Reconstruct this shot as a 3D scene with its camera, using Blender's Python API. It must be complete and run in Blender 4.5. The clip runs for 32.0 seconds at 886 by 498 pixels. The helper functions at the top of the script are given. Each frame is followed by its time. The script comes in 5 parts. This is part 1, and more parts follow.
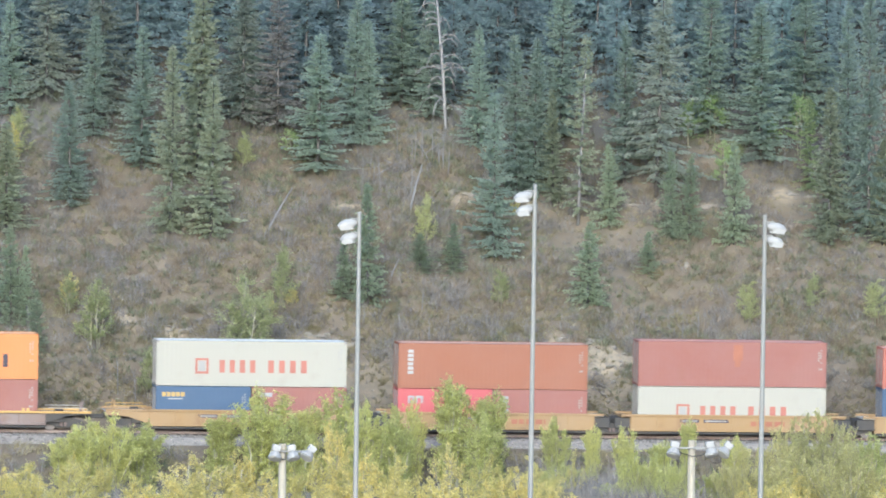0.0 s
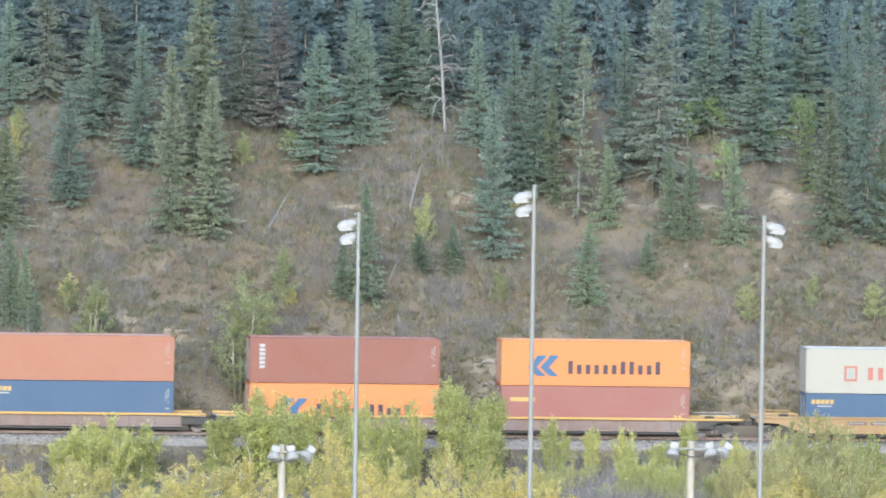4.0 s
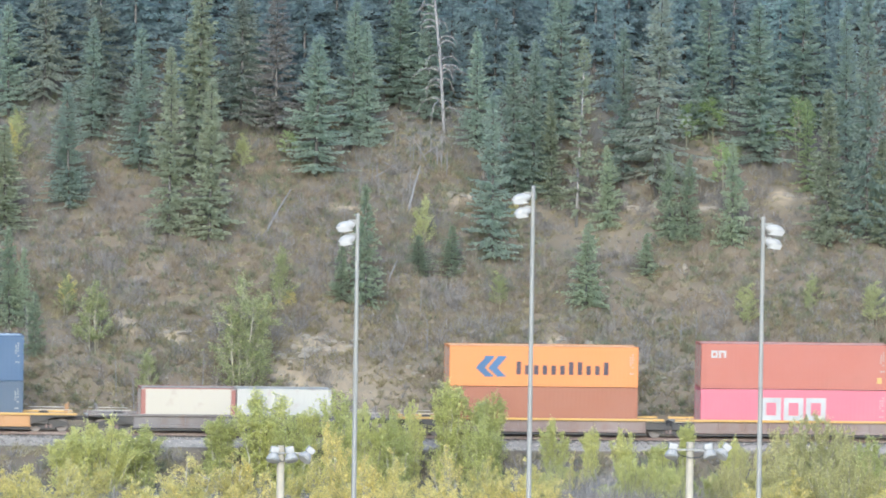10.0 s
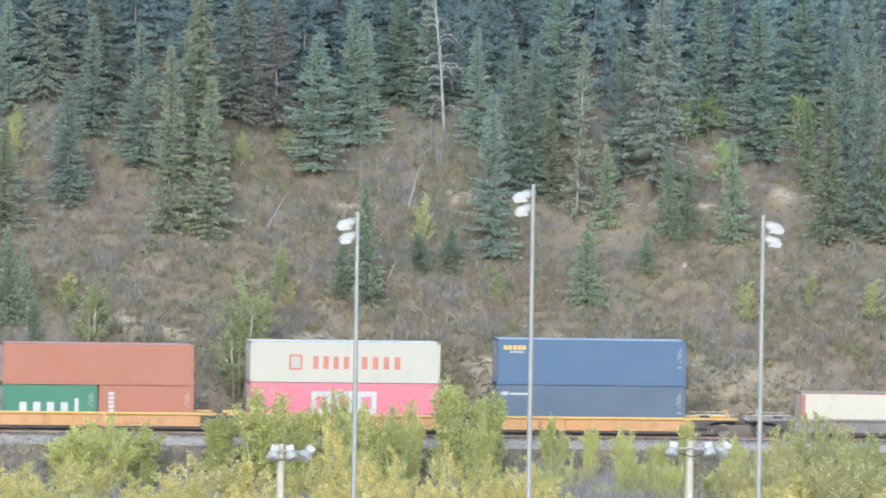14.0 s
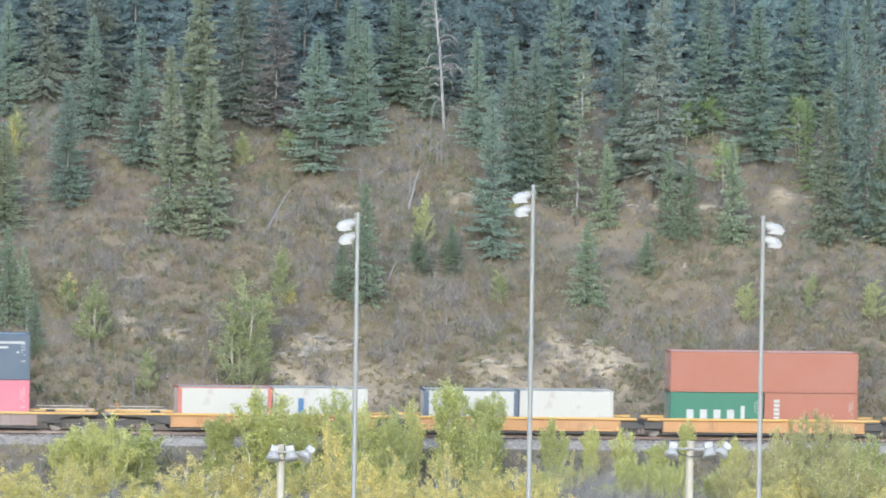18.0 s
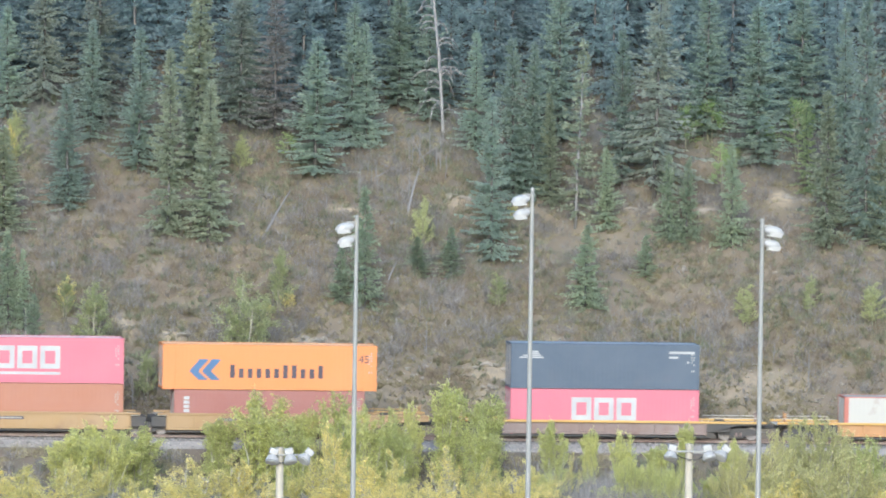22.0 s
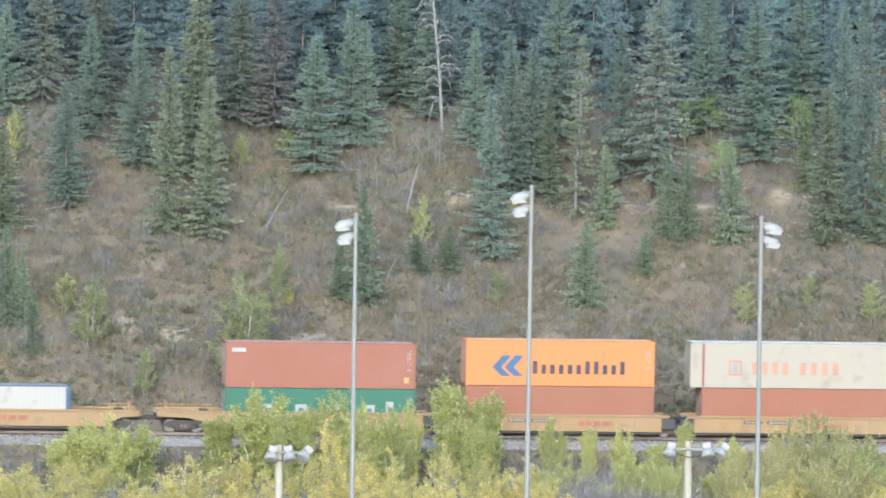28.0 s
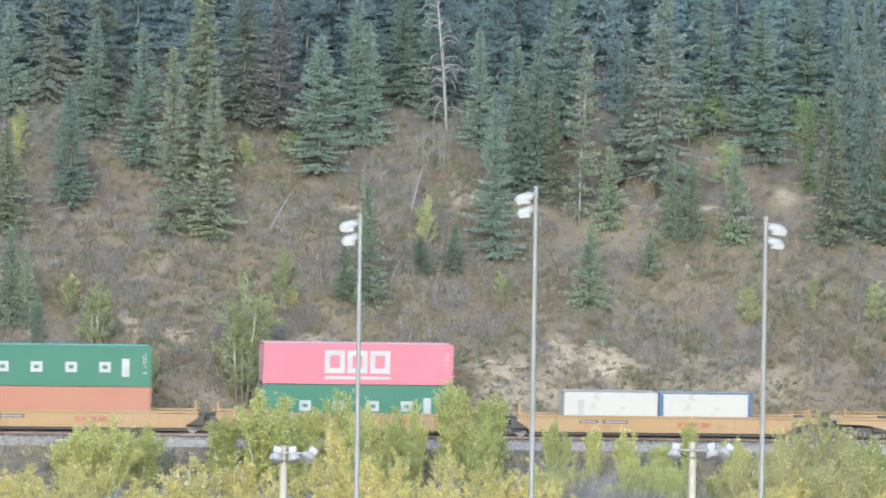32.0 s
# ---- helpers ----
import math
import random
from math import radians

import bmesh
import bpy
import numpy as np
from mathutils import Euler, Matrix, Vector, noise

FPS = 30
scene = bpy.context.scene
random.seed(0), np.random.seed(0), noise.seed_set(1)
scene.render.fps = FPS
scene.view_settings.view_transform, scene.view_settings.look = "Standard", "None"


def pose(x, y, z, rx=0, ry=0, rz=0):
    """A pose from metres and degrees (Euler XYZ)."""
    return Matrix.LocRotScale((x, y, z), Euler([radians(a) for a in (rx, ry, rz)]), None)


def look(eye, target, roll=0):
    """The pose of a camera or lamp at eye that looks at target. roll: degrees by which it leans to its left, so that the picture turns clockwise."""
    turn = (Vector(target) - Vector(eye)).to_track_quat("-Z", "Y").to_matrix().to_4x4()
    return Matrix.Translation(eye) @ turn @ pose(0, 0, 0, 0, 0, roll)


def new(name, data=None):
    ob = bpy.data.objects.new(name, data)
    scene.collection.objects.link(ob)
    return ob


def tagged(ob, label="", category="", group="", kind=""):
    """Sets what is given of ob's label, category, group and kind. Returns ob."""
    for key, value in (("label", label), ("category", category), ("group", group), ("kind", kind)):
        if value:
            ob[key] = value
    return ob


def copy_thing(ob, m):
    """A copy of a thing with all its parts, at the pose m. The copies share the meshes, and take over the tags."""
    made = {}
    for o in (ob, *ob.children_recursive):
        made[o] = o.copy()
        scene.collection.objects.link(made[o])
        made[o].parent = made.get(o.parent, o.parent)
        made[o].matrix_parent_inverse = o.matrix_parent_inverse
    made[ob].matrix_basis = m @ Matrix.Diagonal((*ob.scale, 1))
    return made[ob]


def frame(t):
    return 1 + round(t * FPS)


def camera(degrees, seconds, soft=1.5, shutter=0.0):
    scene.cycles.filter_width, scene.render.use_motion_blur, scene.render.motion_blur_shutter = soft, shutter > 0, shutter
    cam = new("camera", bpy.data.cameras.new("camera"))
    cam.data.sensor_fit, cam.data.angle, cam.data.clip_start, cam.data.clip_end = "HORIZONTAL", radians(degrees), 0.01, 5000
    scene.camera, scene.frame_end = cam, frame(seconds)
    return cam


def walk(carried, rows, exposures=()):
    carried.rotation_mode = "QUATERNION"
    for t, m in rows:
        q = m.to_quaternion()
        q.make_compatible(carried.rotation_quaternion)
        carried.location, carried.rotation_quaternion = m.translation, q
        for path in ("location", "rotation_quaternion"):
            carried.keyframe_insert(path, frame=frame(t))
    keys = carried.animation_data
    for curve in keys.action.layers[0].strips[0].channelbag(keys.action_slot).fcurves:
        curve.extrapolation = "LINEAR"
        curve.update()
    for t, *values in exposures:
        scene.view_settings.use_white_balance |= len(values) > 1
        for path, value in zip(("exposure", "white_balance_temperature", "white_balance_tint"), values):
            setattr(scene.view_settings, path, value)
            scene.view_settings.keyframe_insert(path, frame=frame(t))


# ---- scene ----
# The camera stands on a bluff across the valley, with a long lens; only the small sway of its head moves it.
BEAR, DROP, LEAN = 7.5, -2.8784, 0.85
EYE = Vector((-600 * math.sin(radians(BEAR)), -600 * math.cos(radians(BEAR)), 42.0))
SWAY = [
    (0, -0.0063, -0.0075), (0.5, -0.004, -0.0021), (1, -0.0167, -0.0023), (1.5, -0.0012, 0.0033), (2, 0.0013, -0.0017), (2.5, 0.0041, -0.002),
    (3, -0.0009, -0.002), (3.5, -0.0009, -0.0022), (5.5, -0.0063, -0.0072), (6, 0.0039, 0.0125), (6.5, 0.0042, 0.0084), (7, 0.0042, -0.0072),
    (7.5, 0.009, 0.0016), (8, 0.0094, -0.0017), (8.5, 0.0039, 0.0016), (9, 0.0042, 0.0034), (9.5, 0.0088, 0.013), (10, 0.0041, 0.0034),
    (10.5, -0.0011, 0.0086), (11, -0.0068, 0.0085), (11.5, -0.0163, -0.0017), (12, -0.0066, -0.0028), (12.5, -0.012, -0.0087), (13, -0.0167, -0.002),
    (13.5, -0.0116, -0.0017), (14, 0.0042, -0.0072), (14.5, 0.0094, -0.0075), (16.5, 0.0042, -0.0124), (17, -0.0009, -0.0019), (17.5, -0.0064, -0.0123),
    (18, 0.004, -0.0033), (18.5, 0.0039, -0.0072), (19, -0.0115, -0.0069), (19.5, -0.0064, 0.003), (20, 0.0042, 0.0086), (20.5, 0.0042, 0.0024),
    (21, 0.0042, 0.0035), (21.5, 0.0043, 0.0073), (22, 0.0094, 0.0137), (22.5, 0.0147, 0.0035), (23, 0.0042, 0.0034), (23.5, -0.0011, 0.0024),
    (24, -0.0117, -0.0017), (24.5, -0.0143, -0.002), (25, -0.0063, -0.0019), (25.5, -0.0064, 0.0032), (27.5, 0.0147, -0.0023), (28, 0.0149, -0.0016),
    (28.5, 0.0147, 0.0086), (29, 0.0146, 0.0086), (29.5, 0.0149, 0.0035), (30, 0.0094, -0.002), (30.5, -0.0064, -0.0071), (31, -0.004, 0.0035),
    (31.5, -0.0063, -0.0016), (32, -0.0119, 0.0024),
]


def aim(yaw, tilt):
    a, b = radians(BEAR + yaw), radians(DROP + tilt)
    return look(EYE, EYE + 600 * Vector((math.sin(a) * math.cos(b), math.cos(a) * math.cos(b), math.sin(b))), LEAN)


cam = camera(5.385, 32.0, soft=1.75, shutter=0.3)
walk(cam, [(t, aim(yaw, tilt)) for t, yaw, tilt in SWAY], [(0, 1.22, 5480, 5), (32, 1.22, 5480, 5)])

# ---- light: bright hazy overcast ----
SUN_UP, SUN_TURN = 24, 191
world = bpy.data.worlds.new("world")
scene.world = world
world.use_nodes = True
sky = world.node_tree.nodes.new("ShaderNodeTexSky")
sky.sky_type, sky.sun_disc = "NISHITA", False
sky.sun_elevation, sky.sun_rotation = radians(SUN_UP), radians(SUN_TURN)
sky.air_density, sky.dust_density, sky.ozone_density = 1.0, 1.5, 1.5
background = world.node_tree.nodes["Background"]
background.inputs["Strength"].default_value = 0.15
world.node_tree.links.new(sky.outputs[0], background.inputs["Color"])
sun = new("sun", bpy.data.lights.new("sun", "SUN"))
sun.data.energy, sun.data.angle, sun.data.color = 1.5, radians(28), (1.0, 0.97, 0.93)
a, b = radians(SUN_TURN), radians(SUN_UP)
sun.matrix_world = look((80 * math.sin(a), 80 * math.cos(a), 120), (80 * math.sin(a) - math.sin(a) * math.cos(b), 80 * math.cos(a) - math.cos(a) * math.cos(b), 120 - math.sin(b)))


# ---- materials ----
def material(name, base, other=None, rough=0.7, metal=0.0, grain=8.0, patch=0.7, mix=0.5, bump=0.15, dirt=None, dirt_amount=0.0, per_object=0.0, per_island=0.0, translucent=0.0):
    """A surface with grain and patches: base and other colour mixed by two noises, optional dirt streaks, and colour that varies by piece."""
    m = bpy.data.materials.new(name)
    m.use_nodes = True
    tree = m.node_tree
    nodes, links = tree.nodes, tree.links
    bsdf = nodes["Principled BSDF"]
    bsdf.inputs["Roughness"].default_value, bsdf.inputs["Metallic"].default_value = rough, metal
    other = other or tuple(min(1, c * 0.7) for c in base)
    where = nodes.new("ShaderNodeTexCoord")

    def noise_at(scale, detail=4.0):
        n = nodes.new("ShaderNodeTexNoise")
        n.inputs["Scale"].default_value, n.inputs["Detail"].default_value = scale, detail
        links.new(where.outputs["Object"], n.inputs["Vector"])
        return n.outputs["Fac"]

    def blend(fac, a, b, kind="MIX"):
        x = nodes.new("ShaderNodeMix")
        x.data_type, x.blend_type = "RGBA", kind
        for socket, value in ((x.inputs[0], fac), (x.inputs[6], a), (x.inputs[7], b)):
            if isinstance(value, (float, int)):
                socket.default_value = value
            elif isinstance(value, tuple):
                socket.default_value = (*value, 1)
            else:
                links.new(value, socket)
        return x.outputs[2]

    def ramp(value, low, high, top=1.0):
        r = nodes.new("ShaderNodeMapRange")
        r.inputs[1].default_value, r.inputs[2].default_value, r.inputs[4].default_value = low, high, top
        links.new(value, r.inputs[0])
        return r.outputs[0]

    fine = noise_at(grain)
    colour = blend(ramp(noise_at(patch), 0.35, 0.68, mix * 1.6), base, other)
    colour = blend(ramp(fine, 0.3, 0.75, 0.35), colour, other)
    if dirt:
        colour = blend(ramp(noise_at(patch * 2.3, 8.0), 0.55, 0.75, dirt_amount), colour, dirt)
    if per_object:
        info = nodes.new("ShaderNodeObjectInfo")
        hsv = nodes.new("ShaderNodeHueSaturation")
        vary = nodes.new("ShaderNodeMapRange")
        vary.inputs[3].default_value, vary.inputs[4].default_value = 1 - per_object, 1 + per_object
        links.new(info.outputs["Random"], vary.inputs[0])
        links.new(vary.outputs[0], hsv.inputs["Value"])
        hue = nodes.new("ShaderNodeMapRange")
        hue.inputs[3].default_value, hue.inputs[4].default_value = 0.5 + per_object * 0.05, 0.5 - per_object * 0.05
        links.new(info.outputs["Random"], hue.inputs[0])
        links.new(hue.outputs[0], hsv.inputs["Hue"])
        links.new(colour, hsv.inputs["Color"])
        colour = hsv.outputs[0]
    if per_island:
        geo = nodes.new("ShaderNodeNewGeometry")
        hsv = nodes.new("ShaderNodeHueSaturation")
        vary = nodes.new("ShaderNodeMapRange")
        vary.inputs[3].default_value, vary.inputs[4].default_value = 1 - per_island, 1 + per_island
        links.new(geo.outputs["Random Per Island"], vary.inputs[0])
        links.new(vary.outputs[0], hsv.inputs["Value"])
        links.new(colour, hsv.inputs["Color"])
        colour = hsv.outputs[0]
    links.new(colour, bsdf.inputs["Base Color"])
    if bump:
        bm_node = nodes.new("ShaderNodeBump")
        bm_node.inputs["Strength"].default_value, bm_node.inputs["Distance"].default_value = bump, 0.02
        links.new(fine, bm_node.inputs["Height"])
        links.new(bm_node.outputs[0], bsdf.inputs["Normal"])
    if translucent:
        out = nodes["Material Output"]
        leaf, both = nodes.new("ShaderNodeBsdfTranslucent"), nodes.new("ShaderNodeMixShader")
        links.new(colour, leaf.inputs["Color"])
        both.inputs[0].default_value = translucent
        links.new(bsdf.outputs[0], both.inputs[1])
        links.new(leaf.outputs[0], both.inputs[2])
        links.new(both.outputs[0], out.inputs["Surface"])
    return m


def paint(name, base, fade=0.25, rough=0.55, rust=0.2):
    """Weathered container or wagon paint: faded patches and rusty specks."""
    faded = tuple(c * (1 - fade) + fade * 0.45 for c in base)
    return material(name, base, faded, rough=rough, grain=3.0, patch=0.35, mix=0.5, bump=0.06, dirt=(0.16, 0.08, 0.045), dirt_amount=rust)


BARK = material("spruce bark", (0.1, 0.09, 0.08), (0.14, 0.125, 0.11), grain=14, bump=0.6)
DEADWOOD = material("bleached dead wood", (0.25, 0.235, 0.22), (0.19, 0.175, 0.165), grain=10, bump=0.5)
# Needle colours are lightened well past real spruce to stand in for haze.
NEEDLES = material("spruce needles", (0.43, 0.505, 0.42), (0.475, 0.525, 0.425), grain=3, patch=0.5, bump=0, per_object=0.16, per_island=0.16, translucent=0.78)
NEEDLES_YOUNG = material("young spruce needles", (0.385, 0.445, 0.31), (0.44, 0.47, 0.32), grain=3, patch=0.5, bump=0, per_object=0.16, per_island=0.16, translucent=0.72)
# Olive green warmed further to keep sun on the crowns in the colour.
NEEDLES_OLIVE = material("sun-tinted olive spruce needles", (0.44, 0.475, 0.345), (0.49, 0.5, 0.345), grain=3, patch=0.5, bump=0, per_object=0.16, per_island=0.16, translucent=0.72)
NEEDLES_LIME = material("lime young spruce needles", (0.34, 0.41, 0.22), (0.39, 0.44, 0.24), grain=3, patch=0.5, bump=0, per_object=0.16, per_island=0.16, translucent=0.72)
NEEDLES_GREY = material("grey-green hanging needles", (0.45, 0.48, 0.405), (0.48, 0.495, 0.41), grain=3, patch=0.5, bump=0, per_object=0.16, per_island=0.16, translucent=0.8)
# Palest and bluest of the needles: distance haze mixed into the colour.
NEEDLES_FAR = material("haze-tinted forest needles", (0.47, 0.55, 0.54), (0.495, 0.565, 0.55), grain=3, patch=0.5, bump=0, per_object=0.16, per_island=0.16, translucent=0.85)
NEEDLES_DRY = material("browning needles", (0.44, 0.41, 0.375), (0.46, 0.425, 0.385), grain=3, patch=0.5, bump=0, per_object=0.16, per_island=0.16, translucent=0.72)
# Bush greens and yellows are lightened partly for haze lying over them.
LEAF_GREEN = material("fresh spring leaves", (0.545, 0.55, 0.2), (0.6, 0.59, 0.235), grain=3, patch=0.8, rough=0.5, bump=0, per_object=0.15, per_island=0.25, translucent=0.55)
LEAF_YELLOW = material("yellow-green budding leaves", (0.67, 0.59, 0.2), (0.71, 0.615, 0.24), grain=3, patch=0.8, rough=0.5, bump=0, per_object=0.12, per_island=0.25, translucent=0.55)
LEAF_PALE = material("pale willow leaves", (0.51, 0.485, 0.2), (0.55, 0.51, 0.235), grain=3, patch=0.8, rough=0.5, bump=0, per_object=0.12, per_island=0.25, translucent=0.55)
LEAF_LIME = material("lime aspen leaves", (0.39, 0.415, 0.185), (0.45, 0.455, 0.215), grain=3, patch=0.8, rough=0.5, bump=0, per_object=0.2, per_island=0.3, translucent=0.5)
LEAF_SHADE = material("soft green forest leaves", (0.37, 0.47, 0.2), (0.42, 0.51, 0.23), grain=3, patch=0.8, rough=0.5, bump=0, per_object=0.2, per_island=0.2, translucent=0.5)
TWIG_BARK = material("olive poplar shoots", (0.4, 0.38, 0.24), (0.32, 0.3, 0.2), grain=9, bump=0.3)
PALE_BARK = material("pale poplar bark", (0.42, 0.38, 0.27), (0.3, 0.27, 0.2), grain=9, bump=0.3)
TWIGS = material("bare grey shrub twigs", (0.185, 0.167, 0.15), (0.245, 0.22, 0.195), grain=1.5, patch=0.25, bump=0, per_island=0.4)
RUSSET = material("russet shrub twigs", (0.2, 0.15, 0.1), (0.25, 0.195, 0.13), grain=1.5, patch=0.25, bump=0, per_island=0.35)
GRASS = material("dry straw grass", (0.3, 0.25, 0.14), (0.22, 0.19, 0.11), grain=1.5, patch=0.3, bump=0, per_island=0.35)
BANK_GRASS = material("olive-tan bank grass", (0.21, 0.18, 0.09), (0.26, 0.215, 0.12), grain=1.5, patch=0.3, bump=0, per_island=0.35, translucent=0.2)
UNDERGROWTH = material("olive undergrowth leaves", (0.16, 0.17, 0.1), (0.2, 0.195, 0.12), grain=1.5, patch=0.3, bump=0, per_island=0.4, translucent=0.2)
STONE = material("pale hillside rock", (0.29, 0.25, 0.19), (0.21, 0.18, 0.14), grain=5, bump=0.7, per_object=0.15)
BALLAST = material("crushed grey ballast", (0.31, 0.275, 0.235), (0.19, 0.168, 0.145), grain=9, patch=1.5, bump=1.0)
BALLAST_STONE = material("broken ballast stone", (0.33, 0.295, 0.25), (0.22, 0.195, 0.17), grain=9, bump=0.4, per_island=0.5)
RAIL_STEEL = material("rusty rail steel", (0.14, 0.09, 0.07), (0.24, 0.19, 0.16), rough=0.5, metal=0.6, grain=20)
TIE_WOOD = material("creosoted tie", (0.07, 0.055, 0.045), (0.13, 0.11, 0.09), grain=15, bump=0.5)
GALVANISED = material("galvanised steel", (0.29, 0.278, 0.25), (0.235, 0.225, 0.2), rough=0.6, metal=0.1, grain=6, patch=0.6, bump=0.05)
LAMP_WHITE = material("weathered white lamp housing", (0.4, 0.38, 0.35), (0.3, 0.285, 0.26), rough=0.45, grain=9, bump=0.05)
LAMP_GLASS = material("lamp lens", (0.62, 0.6, 0.55), (0.45, 0.43, 0.38), rough=0.12, grain=9, bump=0)
POLE_WOOD = material("weathered pole wood", (0.42, 0.37, 0.28), (0.3, 0.26, 0.2), grain=12, bump=0.5)
CABLE = material("dark cable", (0.05, 0.05, 0.05), rough=0.6)
RAVEN = material("black feathers", (0.03, 0.028, 0.026), (0.05, 0.047, 0.045), rough=0.5, grain=12)
STEEL_DARK = material("dark running gear", (0.045, 0.042, 0.04), (0.09, 0.075, 0.06), rough=0.75, grain=8, bump=0.2)
WHEEL_STEEL = material("worn wheel steel", (0.12, 0.1, 0.09), (0.25, 0.22, 0.2), rough=0.45, metal=0.7, grain=12)
GRATING = material("pale walkway grating", (0.5, 0.45, 0.38), (0.33, 0.3, 0.26), rough=0.7, grain=10)
CASTING = material("scuffed steel casting", (0.3, 0.28, 0.26), (0.2, 0.17, 0.15), rough=0.6, grain=10)
WAGON_YELLOW = paint("wagon yellow paint", (0.285, 0.17, 0.062), 0.1, rust=0.45)
WAGON_OCHRE = paint("wagon ochre paint", (0.36, 0.18, 0.06), 0.08, rust=0.5)
WAGON_BROWN = paint("wagon brown paint", (0.16, 0.1, 0.075), 0.2, rust=0.5)
WAGON_GREY = paint("wagon grey-brown paint", (0.125, 0.1, 0.085), 0.2, rust=0.5)
CHORD_YELLOW = paint("chord yellow paint", (0.46, 0.265, 0.055), 0.1, rust=0.4)
PAINTS = {
    "orange": paint("orange container paint", (0.52, 0.18, 0.045), 0.03, rust=0.05),
    "white": paint("off-white container paint", (0.338, 0.312, 0.255), 0.04, rust=0.1),
    "cream": paint("cream container paint", (0.345, 0.298, 0.228), 0.04, rust=0.3),
    "bright": paint("bright white container paint", (0.37, 0.345, 0.3), 0.03, rust=0.75),
    "tan": paint("tan-white container paint", (0.38, 0.335, 0.265), 0.05, rust=0.5),
    "pink": paint("magenta-pink container paint", (0.44, 0.112, 0.142), 0.05, rust=0.03),
    "terracotta": paint("terracotta container paint", (0.25, 0.088, 0.042), 0.04, rust=0.12),
    "salmon": paint("faded terracotta container paint", (0.3, 0.118, 0.062), 0.06, rust=0.1),
    "rust": paint("rust-brown container paint", (0.255, 0.087, 0.047), 0.05, rust=0.12),
    "maroon": paint("maroon container paint", (0.24, 0.085, 0.062), 0.07, rust=0.12),
    "brown": paint("brown container paint", (0.2, 0.066, 0.04), 0.06, rust=0.12),
    "red": paint("red container paint", (0.33, 0.102, 0.068), 0.04, rust=0.1),
    "crimson": paint("crimson container paint", (0.4, 0.075, 0.075), 0.05, rust=0.05),
    "blue": paint("blue container paint", (0.04, 0.078, 0.142), 0.04, rust=0.06),
    "slate": paint("slate blue container paint", (0.047, 0.07, 0.104), 0.05, rust=0.06),
    "navy": paint("navy container paint", (0.05, 0.068, 0.095), 0.06, rust=0.05),
    "green": paint("green container paint", (0.027, 0.118, 0.066), 0.03, rust=0.05),
}
MARK = {
    "white": material("white lettering paint", (0.4, 0.39, 0.37), rough=0.5, bump=0.02),
    "grey": material("grey lettering paint", (0.34, 0.325, 0.3), rough=0.5, bump=0.02),
    "red": material("red lettering paint", (0.4, 0.14, 0.1), rough=0.5, bump=0.02),
    "faded": material("faded red lettering paint", (0.48, 0.24, 0.16), rough=0.5, bump=0.02),
    "blue": material("blue logo paint", (0.055, 0.125, 0.24), rough=0.5, bump=0.02),
    "dark": material("dark lettering paint", (0.05, 0.035, 0.05), rough=0.5, bump=0.02),
    "yellow": material("yellow lettering paint", (0.5, 0.33, 0.1), rough=0.5, bump=0.02),
    "rust": material("orange repair patch paint", (0.34, 0.12, 0.065), rough=0.5, bump=0.02),
}


